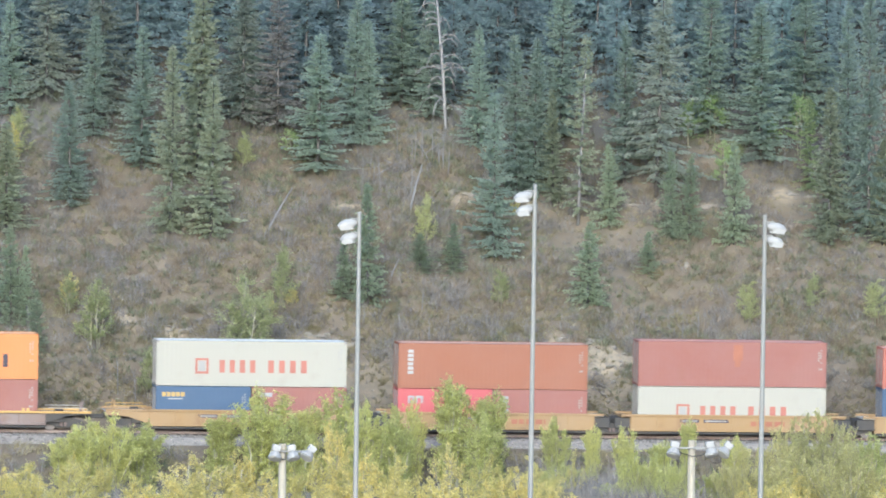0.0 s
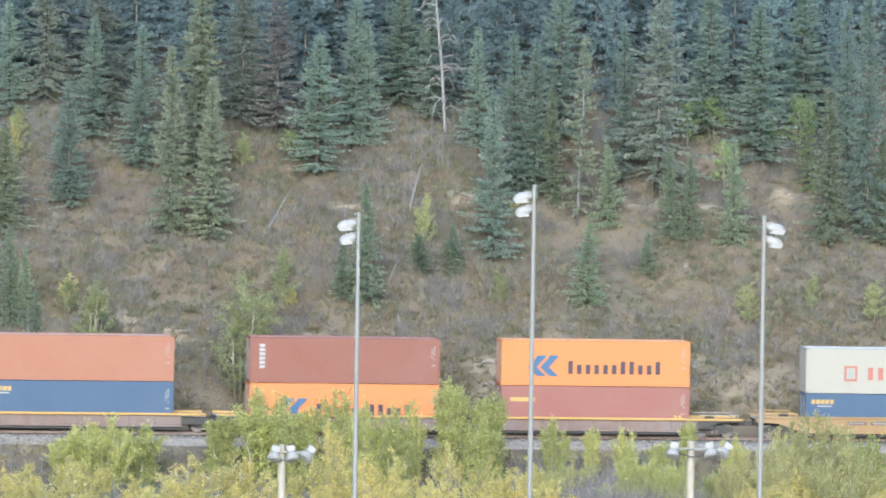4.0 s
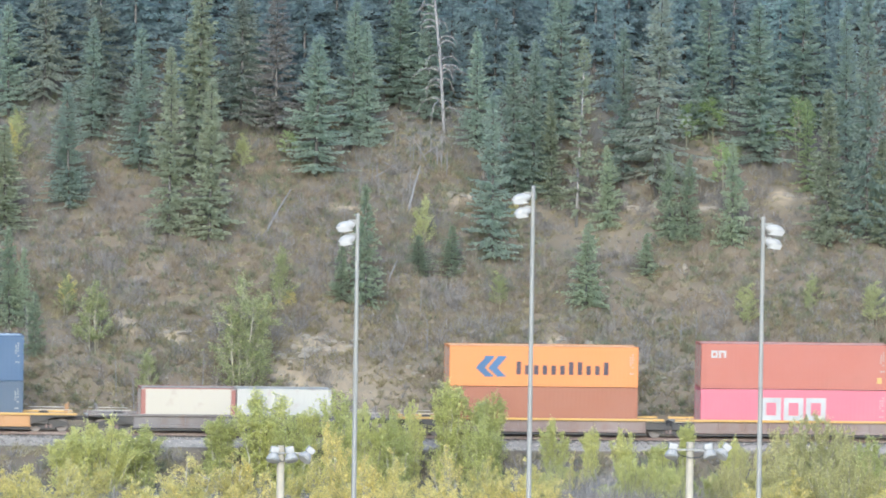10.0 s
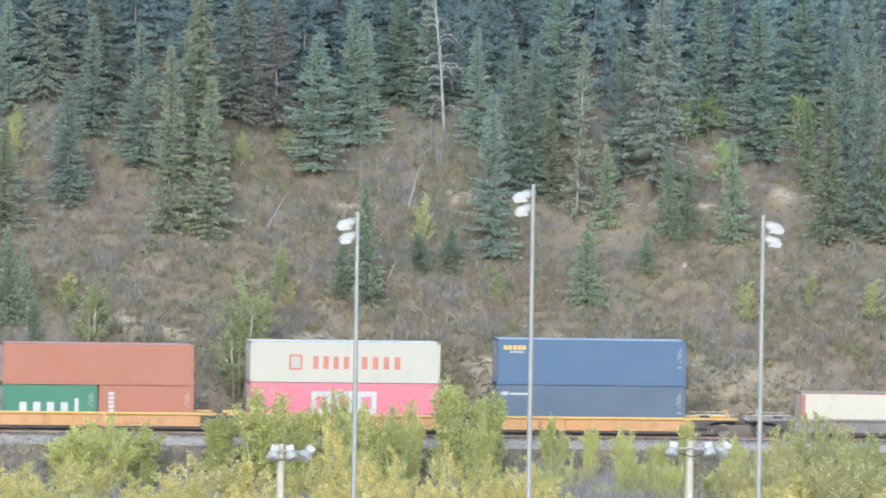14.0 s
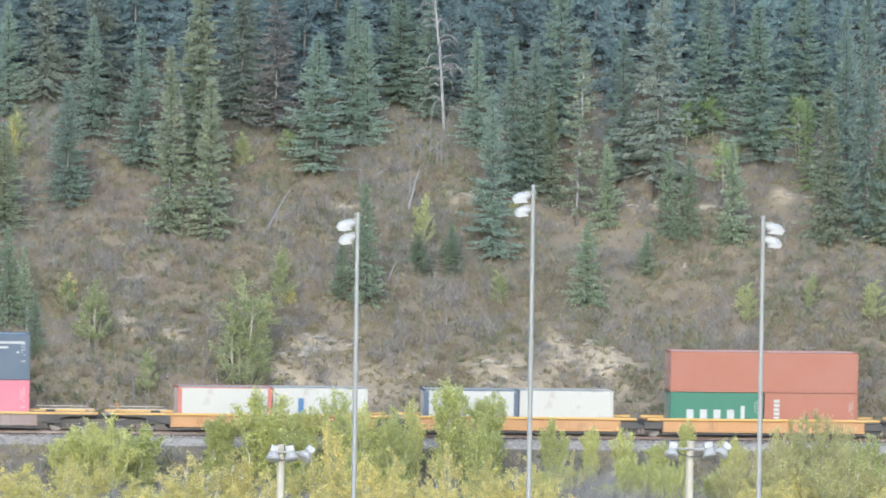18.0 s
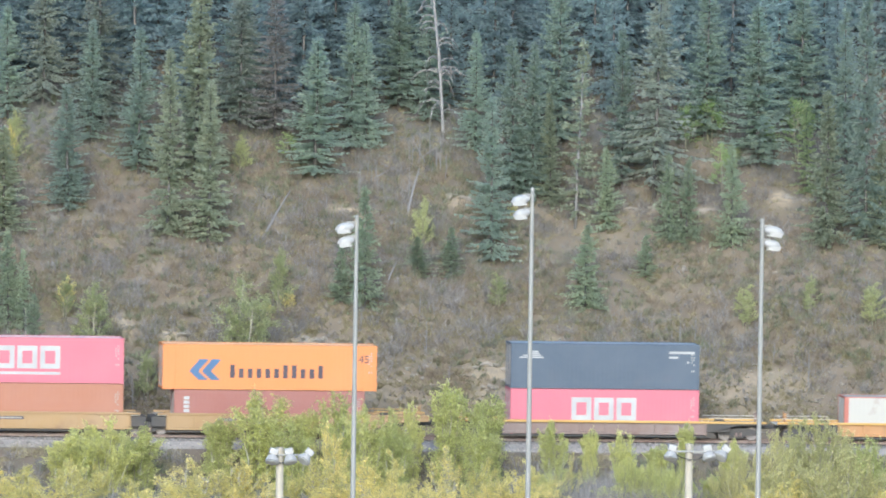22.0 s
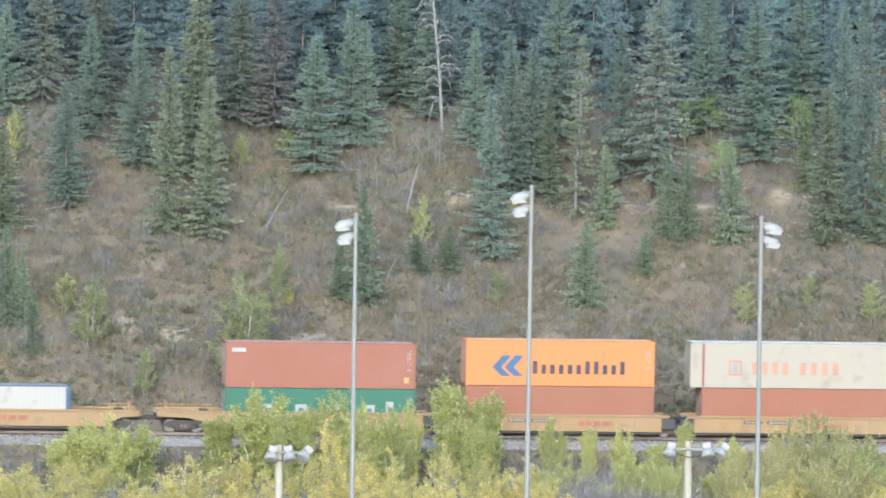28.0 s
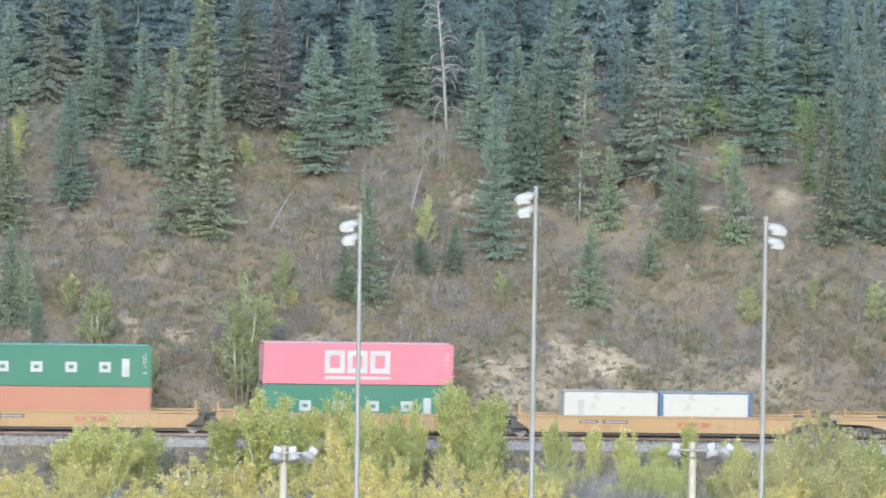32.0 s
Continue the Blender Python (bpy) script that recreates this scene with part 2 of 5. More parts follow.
# ---- mesh building ----
class Geo:
    """Collects vertices and faces of one mesh."""

    def __init__(self):
        self.v, self.f = [], []

    def add(self, verts, faces):
        n = len(self.v)
        self.v.extend(verts)
        self.f.extend(tuple(n + i for i in face) for face in faces)
        return self

    def box(self, lo, hi, cut=0.0):
        c = [(lo[i] + hi[i]) / 2 for i in range(3)]
        h = [(hi[i] - lo[i]) / 2 for i in range(3)]
        if not cut:
            v = [(c[0] + sx * h[0], c[1] + sy * h[1], c[2] + sz * h[2]) for sx in (-1, 1) for sy in (-1, 1) for sz in (-1, 1)]
            return self.add(v, [(0, 1, 3, 2), (4, 6, 7, 5), (0, 4, 5, 1), (2, 3, 7, 6), (0, 2, 6, 4), (1, 5, 7, 3)])
        cut = min(cut, 0.45 * 2 * min(h))
        v, index = [], {}
        for sx in (-1, 1):
            for sy in (-1, 1):
                for sz in (-1, 1):
                    s = (sx, sy, sz)
                    for axis in range(3):
                        index[s, axis] = len(v)
                        v.append(tuple(c[i] + s[i] * (h[i] - (0 if i == axis else cut)) for i in range(3)))
        faces = []
        for axis in range(3):
            p, q = [i for i in range(3) if i != axis]
            for s in (-1, 1):
                ring = []
                for sp, sq in ((-1, -1), (1, -1), (1, 1), (-1, 1)):
                    k = [0, 0, 0]
                    k[axis], k[p], k[q] = s, sp, sq
                    ring.append(index[tuple(k), axis])
                faces.append(ring)
            for sp in (-1, 1):
                for sq in (-1, 1):
                    k, m = [0, 0, 0], [0, 0, 0]
                    k[p], k[q], k[axis] = sp, sq, -1
                    m[p], m[q], m[axis] = sp, sq, 1
                    faces.append([index[tuple(k), p], index[tuple(m), p], index[tuple(m), q], index[tuple(k), q]])
        for sx in (-1, 1):
            for sy in (-1, 1):
                for sz in (-1, 1):
                    faces.append([index[(sx, sy, sz), i] for i in range(3)])
        out = []
        for ring in faces:
            a, b, d = (Vector(v[ring[i]]) for i in range(3))
            mid = sum((Vector(v[i]) for i in ring), Vector()) / len(ring)
            out.append(ring if (b - a).cross(d - a).dot(mid - Vector(c)) > 0 else ring[::-1])
        return self.add(v, out)

    def tube(self, points, radii, sides=6, caps=True):
        points = [Vector(p) for p in points]
        n, rings = len(points), []
        base = len(self.v)
        for i, p in enumerate(points):
            way = (points[min(i + 1, n - 1)] - points[max(i - 1, 0)]).normalized()
            side = way.cross(Vector((0.31, 0.17, 0.93)) if abs(way.z) < 0.9 else Vector((1, 0.1, 0))).normalized()
            up = side.cross(way)
            for k in range(sides):
                t = 2 * math.pi * k / sides
                self.v.append(tuple(p + radii[i] * (math.cos(t) * side + math.sin(t) * up)))
        for i in range(n - 1):
            for k in range(sides):
                a, b = base + i * sides + k, base + i * sides + (k + 1) % sides
                self.f.append((a, a + sides, b + sides, b))
        if caps:
            self.f.append(tuple(base + k for k in range(sides)))
            self.f.append(tuple(base + (n - 1) * sides + k for k in reversed(range(sides))))
        return self

    def slab(self, outline, y0, y1):
        """A plate with an outline in x and z, between two depths."""
        n = len(outline)
        v = [(x, y0, z) for x, z in outline] + [(x, y1, z) for x, z in outline]
        faces = [tuple(range(n)), tuple(reversed(range(n, 2 * n)))] + [(i, n + i, n + (i + 1) % n, (i + 1) % n) for i in range(n)]
        return self.add(v, faces)

    def mesh(self, name, mat=None, smooth=False):
        m = bpy.data.meshes.new(name)
        m.from_pydata(self.v, [], self.f)
        if mat:
            m.materials.append(mat)
        if smooth:
            m.shade_smooth()
        return m


def part(name, shape, mat, parent, label="", at=None):
    """Links a Geo or a mesh as one object under a thing or a part. A shared mesh takes its material on the object."""
    mesh = shape if isinstance(shape, bpy.types.Mesh) else shape.mesh(name)
    ob = new(name, mesh)
    if not mesh.materials:
        mesh.materials.append(None)
    ob.material_slots[0].link = "OBJECT"
    ob.material_slots[0].material = mat
    ob.parent = parent
    if at:
        ob.matrix_basis = at
    return tagged(ob, label)


def thing(name, label, category, group="", at=None, kind=""):
    ob = new(name)
    if at:
        ob.matrix_basis = at
    return tagged(ob, label, category, group, kind)


def solid(name, shape, mat, label, category, group="", kind="", smooth=False):
    ob = new(name, shape.mesh(name, mat, smooth))
    return tagged(ob, label, category, group, kind)


# ---- the ground: valley floor, rail bed, cut bank and wooded slope, one sheet ----
FALL = -0.0045


def ease(a, b, v):
    k = min(1, max(0, (v - a) / (b - a)))
    return k * k * (3 - 2 * k)


def hill(x, y):
    w = 0.5 * math.sin(x * 0.11 + 1.3) + 0.35 * math.sin(x * 0.27 + 0.4) + 0.2 * math.sin(x * 0.61)
    if y < 5:
        z = -0.75 - 2.6 * ease(-3.2, -10, y) - 0.6 * ease(-20, -90, y)
        z += 0.18 * math.sin(x * 0.5 + y * 0.7) * ease(-4, -12, y)
    else:
        k = y - 5.6 - 0.6 * w
        z = -0.75 + (0 if k < 0 else min(k, 4.6) * 1.02 + max(0, min(k - 4.6, 26)) * 0.60 + max(0, min(k - 30.6, 300)) * 0.50)
        z += ease(6, 14, y) * (0.55 * math.sin(x * 0.19 + y * 0.13) + 0.35 * math.sin(x * 0.43 - y * 0.31 + 2) + 0.22 * math.sin(x * 0.9 + y * 0.8) + 0.12 * math.sin(x * 1.9 - y * 1.3))
    r = math.hypot(x - EYE.x, y - EYE.y)
    return max(z + FALL * min(450, max(-450, x)), EYE.z - 1.7 - max(0, r - 4) * 0.5)


# bare sandy scars on the slope: x, y, half width, half depth, strength
SCARS = [(11.6, 11.2, 3.6, 1.7, 0.9), (16.7, 25.2, 1.3, 0.4, 0.8), (21.4, 24.9, 1.4, 0.4, 0.8), (-3.4, 26.2, 1.6, 0.5, 0.8), (4.9, 27.4, 0.9, 0.5, 0.8),
         (-18.9, 14.0, 0.9, 0.9, 0.8), (-15.8, 13.4, 0.9, 1.0, 0.9), (4.9, 10.0, 2.2, 0.9, 0.45), (16.5, 10.4, 2.4, 0.9, 0.6), (-6.7, 11.4, 2.2, 0.7, 0.7),
         (-8.8, 24.0, 1.8, 1.2, 0.25), (-17.4, 24.4, 1.6, 1.0, 0.2), (-16.7, 19.2, 1.2, 0.8, 0.25), (26.3, 26.8, 1.2, 0.6, 0.7), (-9.2, 9.3, 1.6, 0.8, 0.6), (20.5, 9.2, 5.0, 1.3, 0.4), (8.5, 8.6, 6.0, 1.2, 0.45), (-4.0, 8.8, 5.0, 1.2, 0.35)]


def bare(x, y):
    s = 0
    for cx, cy, rx, ry, k in SCARS:
        d = math.hypot((x - cx) / rx, (y - cy) / ry) + 0.35 * math.sin(x * 2.1 + cy) * math.sin(y * 2.7 + cx)
        s = max(s, k * (1 - ease(0.6, 1.25, d)))
    return s


def spread(dense, step, reach, grow=1.35):
    """Grid lines: even over the dense stretch, then ever wider out to the reach."""
    lo, hi = dense
    line = list(np.arange(lo, hi + step / 2, step))
    for sign, end in ((-1, lo), (1, hi)):
        gap, at = step, end
        while abs(at) < reach:
            gap *= grow
            at += sign * gap
            line.append(at)
    return sorted(line)


def build_ground():
    xs, ys = spread((-40, 42), 0.45, 2600), spread((-16, 50), 0.45, 2600)
    ys = sorted(ys + [y for y in np.arange(-640, -60, 12.0)])
    verts = [(x, y, hill(x, y) + (0.16 * noise.noise(Vector((x * 1.1, y * 1.1, 0))) * ease(6.5, 9, y) if -40 < x < 42 and y < 50 else 0)) for y in ys for x in xs]
    n = len(xs)
    faces = [(j * n + i, j * n + i + 1, (j + 1) * n + i + 1, (j + 1) * n + i) for j in range(len(ys) - 1) for i in range(n - 1)]
    mesh = bpy.data.meshes.new("ground")
    mesh.from_pydata(verts, [], faces)
    mesh.shade_smooth()
    field = mesh.attributes.new("bare", "FLOAT", "POINT")
    field.data.foreach_set("value", [bare(x, y) if -40 < x < 42 and 6 < y < 50 else 0.0 for x, y, z in verts])
    fallen = mesh.attributes.new("litter", "FLOAT", "POINT")
    fallen.data.foreach_set("value", [ease(31, 36, y + 1.5 * math.sin(x * 0.5) + math.sin(x * 1.3)) for x, y, z in verts])
    m = material("hillside soil", (0.135, 0.104, 0.074), (0.18, 0.142, 0.095), rough=0.95, grain=3.2, patch=0.28, mix=0.7, bump=1.0, dirt=(0.1, 0.095, 0.065), dirt_amount=0.85)
    nodes, links = m.node_tree.nodes, m.node_tree.links
    read = nodes.new("ShaderNodeAttribute")
    read.attribute_name = "bare"
    x = nodes.new("ShaderNodeMix")
    x.data_type = "RGBA"
    bsdf = nodes["Principled BSDF"]
    links.new(bsdf.inputs["Base Color"].links[0].from_socket, x.inputs[6])
    place = nodes.new("ShaderNodeTexCoord")

    def mottle(scale, low, high, first, last):
        n, r = nodes.new("ShaderNodeTexNoise"), nodes.new("ShaderNodeMapRange")
        n.inputs["Scale"].default_value, n.inputs["Detail"].default_value, n.inputs["Roughness"].default_value = scale, 8.0, 0.65
        r.inputs[1].default_value, r.inputs[2].default_value, r.inputs[3].default_value, r.inputs[4].default_value = low, high, first, last
        links.new(place.outputs["Object"], n.inputs["Vector"])
        links.new(n.outputs["Fac"], r.inputs[0])
        return r.outputs[0]

    broken = nodes.new("ShaderNodeMath")
    broken.operation, broken.use_clamp = "MULTIPLY", True
    links.new(read.outputs["Fac"], broken.inputs[0])
    links.new(mottle(1.1, 0.3, 0.5, 0.2, 1.3), broken.inputs[1])
    links.new(broken.outputs[0], x.inputs[0])
    clay = nodes.new("ShaderNodeMix")
    clay.data_type = "RGBA"
    clay.inputs[6].default_value, clay.inputs[7].default_value = (0.37, 0.29, 0.19, 1), (0.25, 0.205, 0.15, 1)
    links.new(mottle(2.6, 0.42, 0.62, 0.0, 1.0), clay.inputs[0])
    links.new(clay.outputs[2], x.inputs[7])
    litter = nodes.new("ShaderNodeAttribute")
    litter.attribute_name = "litter"
    under = nodes.new("ShaderNodeMix")
    under.data_type = "RGBA"
    links.new(litter.outputs["Fac"], under.inputs[0])
    links.new(x.outputs[2], under.inputs[6])
    under.inputs[7].default_value = (0.12, 0.112, 0.095, 1)
    links.new(under.outputs[2], bsdf.inputs["Base Color"])
    mesh.materials.append(m)
    return tagged(new("ground", mesh), "brown shrubby hillside with sandy scars above a valley floor", "ground", kind="structure")


build_ground()


# ---- the track ----
def build_track():
    bed = Geo()
    ends, profile = (-430, 430), [(-4.3, -1.6), (-2.3, -0.32), (-1.7, -0.24), (1.7, -0.24), (2.3, -0.32), (4.3, -1.6)]
    n, m = 173, len(profile)
    rng = random.Random(5)
    for i in range(n):
        x = ends[0] + (ends[1] - ends[0]) * i / (n - 1)
        bed.v.extend((x, y + rng.uniform(-0.1, 0.1), z + FALL * x) for y, z in profile)
    bed.f.extend((i * m + k, i * m + k + 1, (i + 1) * m + k + 1, (i + 1) * m + k) for i in range(n - 1) for k in range(m - 1))
    solid("ballast_bed", bed, BALLAST, "grey crushed-stone ballast bed under the track", "ballast", kind="structure")
    lay = pose(0, 0, 0, 0, math.degrees(-math.atan(FALL)), 0)
    for y in (-0.755, 0.755):
        g = Geo().slab([(-430, -0.17), (430, -0.17), (430, -0.03), (-430, -0.03)], y - 0.012, y + 0.012)
        g.box((-430, y - 0.037, -0.04), (430, y + 0.037, 0), 0.008).box((-430, y - 0.07, -0.185), (430, y + 0.07, -0.165))
        solid("rail", g, RAIL_STEEL, "rusty steel rail with a worn head", "rail", "rails", kind="structure").matrix_basis = lay
    row = thing("track_ties", "dark creosoted wooden ties bedded in ballast", "railway ties", kind="structure", at=lay)
    tie = Geo().box((-0.11, -1.3, -0.36), (0.11, 1.3, -0.19), 0.015).mesh("tie")
    for i in range(130):
        part("tie", tie, TIE_WOOD, row, at=pose(-36 + 0.56 * i, rng.uniform(-0.03, 0.03), 0, 0, 0, rng.uniform(-0.6, 0.6)))


build_track()


# ---- the train ----
def run(t):
    """Metres that the train has gone at t seconds."""
    u = t / 16 - 1
    return 168.666 + 171.0253 * u + 2.2296 * u ** 2 - 0.8946 * u ** 3 - 0.2208 * u ** 4 + 0.5438 * u ** 5


MOVING, WHEELS, SHARED = [], [], {}
WIDE = 2.438


def shared(key, build):
    if key not in SHARED:
        SHARED[key] = build().mesh(key[0])
    return SHARED[key]


def wave(a, b, pitch, depth):
    """Trapezoid corrugation from a to b: pairs of place and depth."""
    n = max(2, round((b - a) / pitch))
    p, out = (b - a) / n, []
    for i in range(n):
        x = a + i * p
        out += [(x, 0.0), (x + 0.26 * p, 0.0), (x + 0.5 * p, depth), (x + 0.76 * p, depth)]
    return out + [(b, 0.0)]


def side_panel(length, high):
    g = Geo()
    w = wave(-length / 2 + 0.17, length / 2 - 0.17, 0.28, 0.003)
    for x, d in w:
        g.v += [(x, -d, 0.14), (x, -d, high - 0.07)]
    g.f = [(2 * i, 2 * i + 2, 2 * i + 3, 2 * i + 1) for i in range(len(w) - 1)]
    return g


def roof_panel(length):
    g = Geo()
    w = wave(-length / 2 + 0.1, length / 2 - 0.1, 0.42, 0.02)
    for x, d in w:
        g.v += [(x, -1.16, -d), (x, 1.16, -d)]
    g.f = [(2 * i, 2 * i + 2, 2 * i + 3, 2 * i + 1) for i in range(len(w) - 1)]
    return g


def end_panel(high):
    g = Geo()
    w = wave(-1.06, 1.06, 0.26, 0.04)
    for y, d in w:
        g.v += [(-d, y, 0.14), (-d, y, high - 0.1)]
    g.f = [(2 * i, 2 * i + 1, 2 * i + 3, 2 * i + 2) for i in range(len(w) - 1)]
    return g


def bars(length, spec, high):
    """Plain painted bars on the near side: left, right, bottom, top, in metres from the panel's lower left corner."""
    g = Geo()
    for x0, x1, z0, z1 in spec:
        g.box((x0 - length / 2, -0.006, z0), (x1 - length / 2, 0.004, z1))
    return g


def figures(text, high, mat, parent, x, y, z):
    """Painted figures on a side, in the built-in font."""
    curve = bpy.data.curves.new("size_mark", "FONT")
    curve.body, curve.size, curve.extrude = text, high * 1.42, 0.004
    maker = new("size_mark", curve)
    mesh = bpy.data.meshes.new_from_object(maker.evaluated_get(bpy.context.evaluated_depsgraph_get()))
    mesh.materials.clear()
    bpy.data.objects.remove(maker)
    return part("size_mark", mesh, mat, parent, f"painted figures {text}", at=pose(x, y, z, 90, 0, 0))


def ring_bars(x, z0, z1, wide, stroke):
    return [(x, x + stroke, z0, z1), (x + wide - stroke, x + wide, z0, z1), (x + stroke, x + wide - stroke, z1 - stroke, z1), (x + stroke, x + wide - stroke, z0, z0 + stroke)]


def word(x0, x1, z0, z1, letters, rises=()):
    """One plain bar a letter, as long as the lettering is."""
    pitch, out = (x1 - x0) / letters, []
    for i in range(letters):
        top = z1 if not rises or i in rises else z0 + 0.72 * (z1 - z0)
        out.append([(x0 + pitch * (i + 0.22), x0 + pitch * (i + 0.74), z0, top)])
    return out


def small_print(length, high):
    """Two upright columns of small stencilled marks by the end of the side."""
    x = length - 0.55
    marks = [[(x + 0.15 * k, x + 0.15 * k + 0.07, high - 0.55 - 0.16 * i, high - 0.45 - 0.16 * i)] for k in range(2) for i in range(6) if (i + k) % 5]
    return marks + [[(x + 0.02 + 0.14 * k, x + 0.1 + 0.14 * k, high - 1.75, high - 1.64)] for k in range(2)]


def markings(kind, length, high):
    """The painted signs of one container: part name, colour, bars and label."""
    h, out = high, []
    if kind == "chevron":  # two slanted blue flags and a long dark word
        out.append(("logo", "blue", [[(1.72 + 0.36 * k + 0.8 * j, 2.3 + 0.36 * k + 0.8 * j, 0.62 + 0.12 * i, 0.741 + 0.12 * i) for i, k in enumerate((1.5, 1.1, 0.75, 0.4, 0.05, 0.2, 0.5, 0.8, 1.1, 1.4, 1.6))] for j in range(2)], "slanted twin blue logo shapes"))
        out.append(("lettering", "dark", word(4.2, 10.4, 0.78, 1.6, 11, (0, 6, 7, 10)), "dark lettering shown as plain bars"))
    elif kind in ("emblem", "emblem_faded"):  # small square emblem and a red word
        c = "red" if kind == "emblem" else "faded"
        out.append(("logo", c, ring_bars(2.5, 0.8, 1.78, 0.85, 0.14), "square red emblem"))
        out.append(("logo_field", "grey", [(2.72, 3.13, 0.98, 1.6)], "grey centre of the emblem"))
        out.append(("lettering", c, word(3.9, 6.5, 0.88, 1.68, 4) + word(7.0, 9.8, 0.88, 1.68, 4), "red lettering shown as plain bars"))
    elif kind in ("blocks", "blocks_tagline"):  # three tall white block shapes
        z0 = 0.92 if h > 2.7 else 0.72
        out.append(("lettering", "white", [ring_bars(3.95 + 1.45 * k, z0, z0 + 1.45, 1.28, 0.32) for k in range(3)], "large white block shapes"))
        if kind == "blocks_tagline":
            out.append(("tagline", "white", [(3.95, 8.15, z0 - 0.38, z0 - 0.2)], "thin white tagline bar"))
    elif kind == "upright":  # six stacked white marks
        out.append(("lettering", "white", [[(0.62, 0.98, h - 0.62 - 0.27 * k, h - 0.42 - 0.27 * k)] for k in range(6)], "white stacked marks"))
    elif kind == "corner":
        out.append(("logo", "white", [ring_bars(0.65, h - 0.92, h - 0.45, 0.42, 0.13), [(1.14, 1.28, h - 0.92, h - 0.45), (1.28, 1.48, h - 0.6, h - 0.45), (1.48, 1.62, h - 0.92, h - 0.45)]], "small white corner logo"))
        out.append(("plate", "yellow", [(length - 0.75, length - 0.45, 0.42, 0.8)], "orange-yellow plate"))
    elif kind == "small_corner":
        out.append(("logo", "white", [(0.4, 1.3, h - 0.62, h - 0.36)], "small white corner logo bar"))
        out.append(("plate", "yellow", [(length - 0.75, length - 0.45, 0.38, 0.74)], "orange-yellow plate"))
    elif kind == "yellow_bar":
        out.append(("logo", "yellow", [[(0.4 + 0.3 * k, 0.64 + 0.3 * k, h - 0.66, h - 0.38)] for k in range(5)], "yellow logo bars"))
        out.append(("underline", "white", [(0.8, 1.7, h - 0.84, h - 0.76)], "thin white line"))
    elif kind == "pale_bar":
        out.append(("logo", "yellow", [(0.62, 2.2, h - 1.0, h - 0.74)], "pale yellow logo bar"))
        out.append(("plate", "yellow", [[(length - 1.0, length - 0.82, 0.9, 1.1)], [(length - 0.7, length - 0.52, 0.9, 1.1)]], "small yellow plates"))
    elif kind == "white_bar":
        out.append(("logo", "white", [[(0.3, 0.75, h - 0.66, h - 0.42)], [(0.85, 2.3, h - 0.62, h - 0.5)]], "white logo bars"))
    elif kind == "swoosh":
        out.append(("logo", "white", [[(0.55, 2.1, h - 0.95, h - 0.86)], [(0.75, 1.95, h - 0.82, h - 0.74)], [(1.05, 1.85, h - 0.7, h - 0.63)], [(1.4, 1.75, h - 0.6, h - 0.48)]], "white slanted logo stripes"))
        out.append(("lettering", "white", [[(10.2, 11.85, h - 0.6, h - 0.44)], [(10.2, 10.8, h - 0.9, h - 0.76)], [(11.35, 11.5, h - 1.2, h - 1.08)]], "white lettering shown as plain bars"))
    elif kind == "wide_letters":
        out.append(("lettering", "white", [ring_bars(x, h - 1.68, h - 1.02, 0.74, 0.22) for x in (2.35, 4.5, 6.7, 8.85)], "widely spaced white block shapes"))
        out.append(("plate", "white", [(10.3, 10.78, h - 1.95, h - 0.8)], "upright white plate"))
    elif kind == "tight_letters":
        out.append(("lettering", "white", word(0.9, 4.4, 0.85, 1.5, 4), "white lettering shown as plain bars"))
        out.append(("plate", "white", [(4.6, 4.85, 0.85, 1.75)], "upright white plate"))
    elif kind == "patch":
        out.append(("repair_patch", "rust", [(6.15, 6.75, 1.7, h - 0.2), (6.25, 6.6, 1.3, 1.7)], "orange repair patch"))
    elif kind == "tag":
        out.append(("graffiti", "faded", [[(0.5, 0.8, 0.72, 0.86)], [(0.9, 1.5, 0.76, 0.88)], [(1.6, 1.8, 0.72, 0.82)]], "faded red scrawl shown as plain bars"))
    elif kind == "blue_mark":
        out.append(("logo", "blue", [(1.6, 1.95, 0.9, 1.95)], "blue upright mark"))
    elif kind == "grey_mark":
        out.append(("plate", "grey", [(0.9, 1.3, 1.0, 2.1)], "grey stencilled plate"))
    if kind not in ("tag", "blue_mark", "grey_mark", "plain"):
        out.append(("small_print", "grey", small_print(length, h), "stencilled codes shown as plain bars"))
    return out


COLOUR_WORDS = {"rust": "rust-brown", "bright": "bright white", "tan": "tan-white", "slate": "slate blue", "salmon": "faded terracotta"}
FEET = {12.192: "forty-foot", 13.716: "forty-five-foot", 6.058: "twenty-foot"}


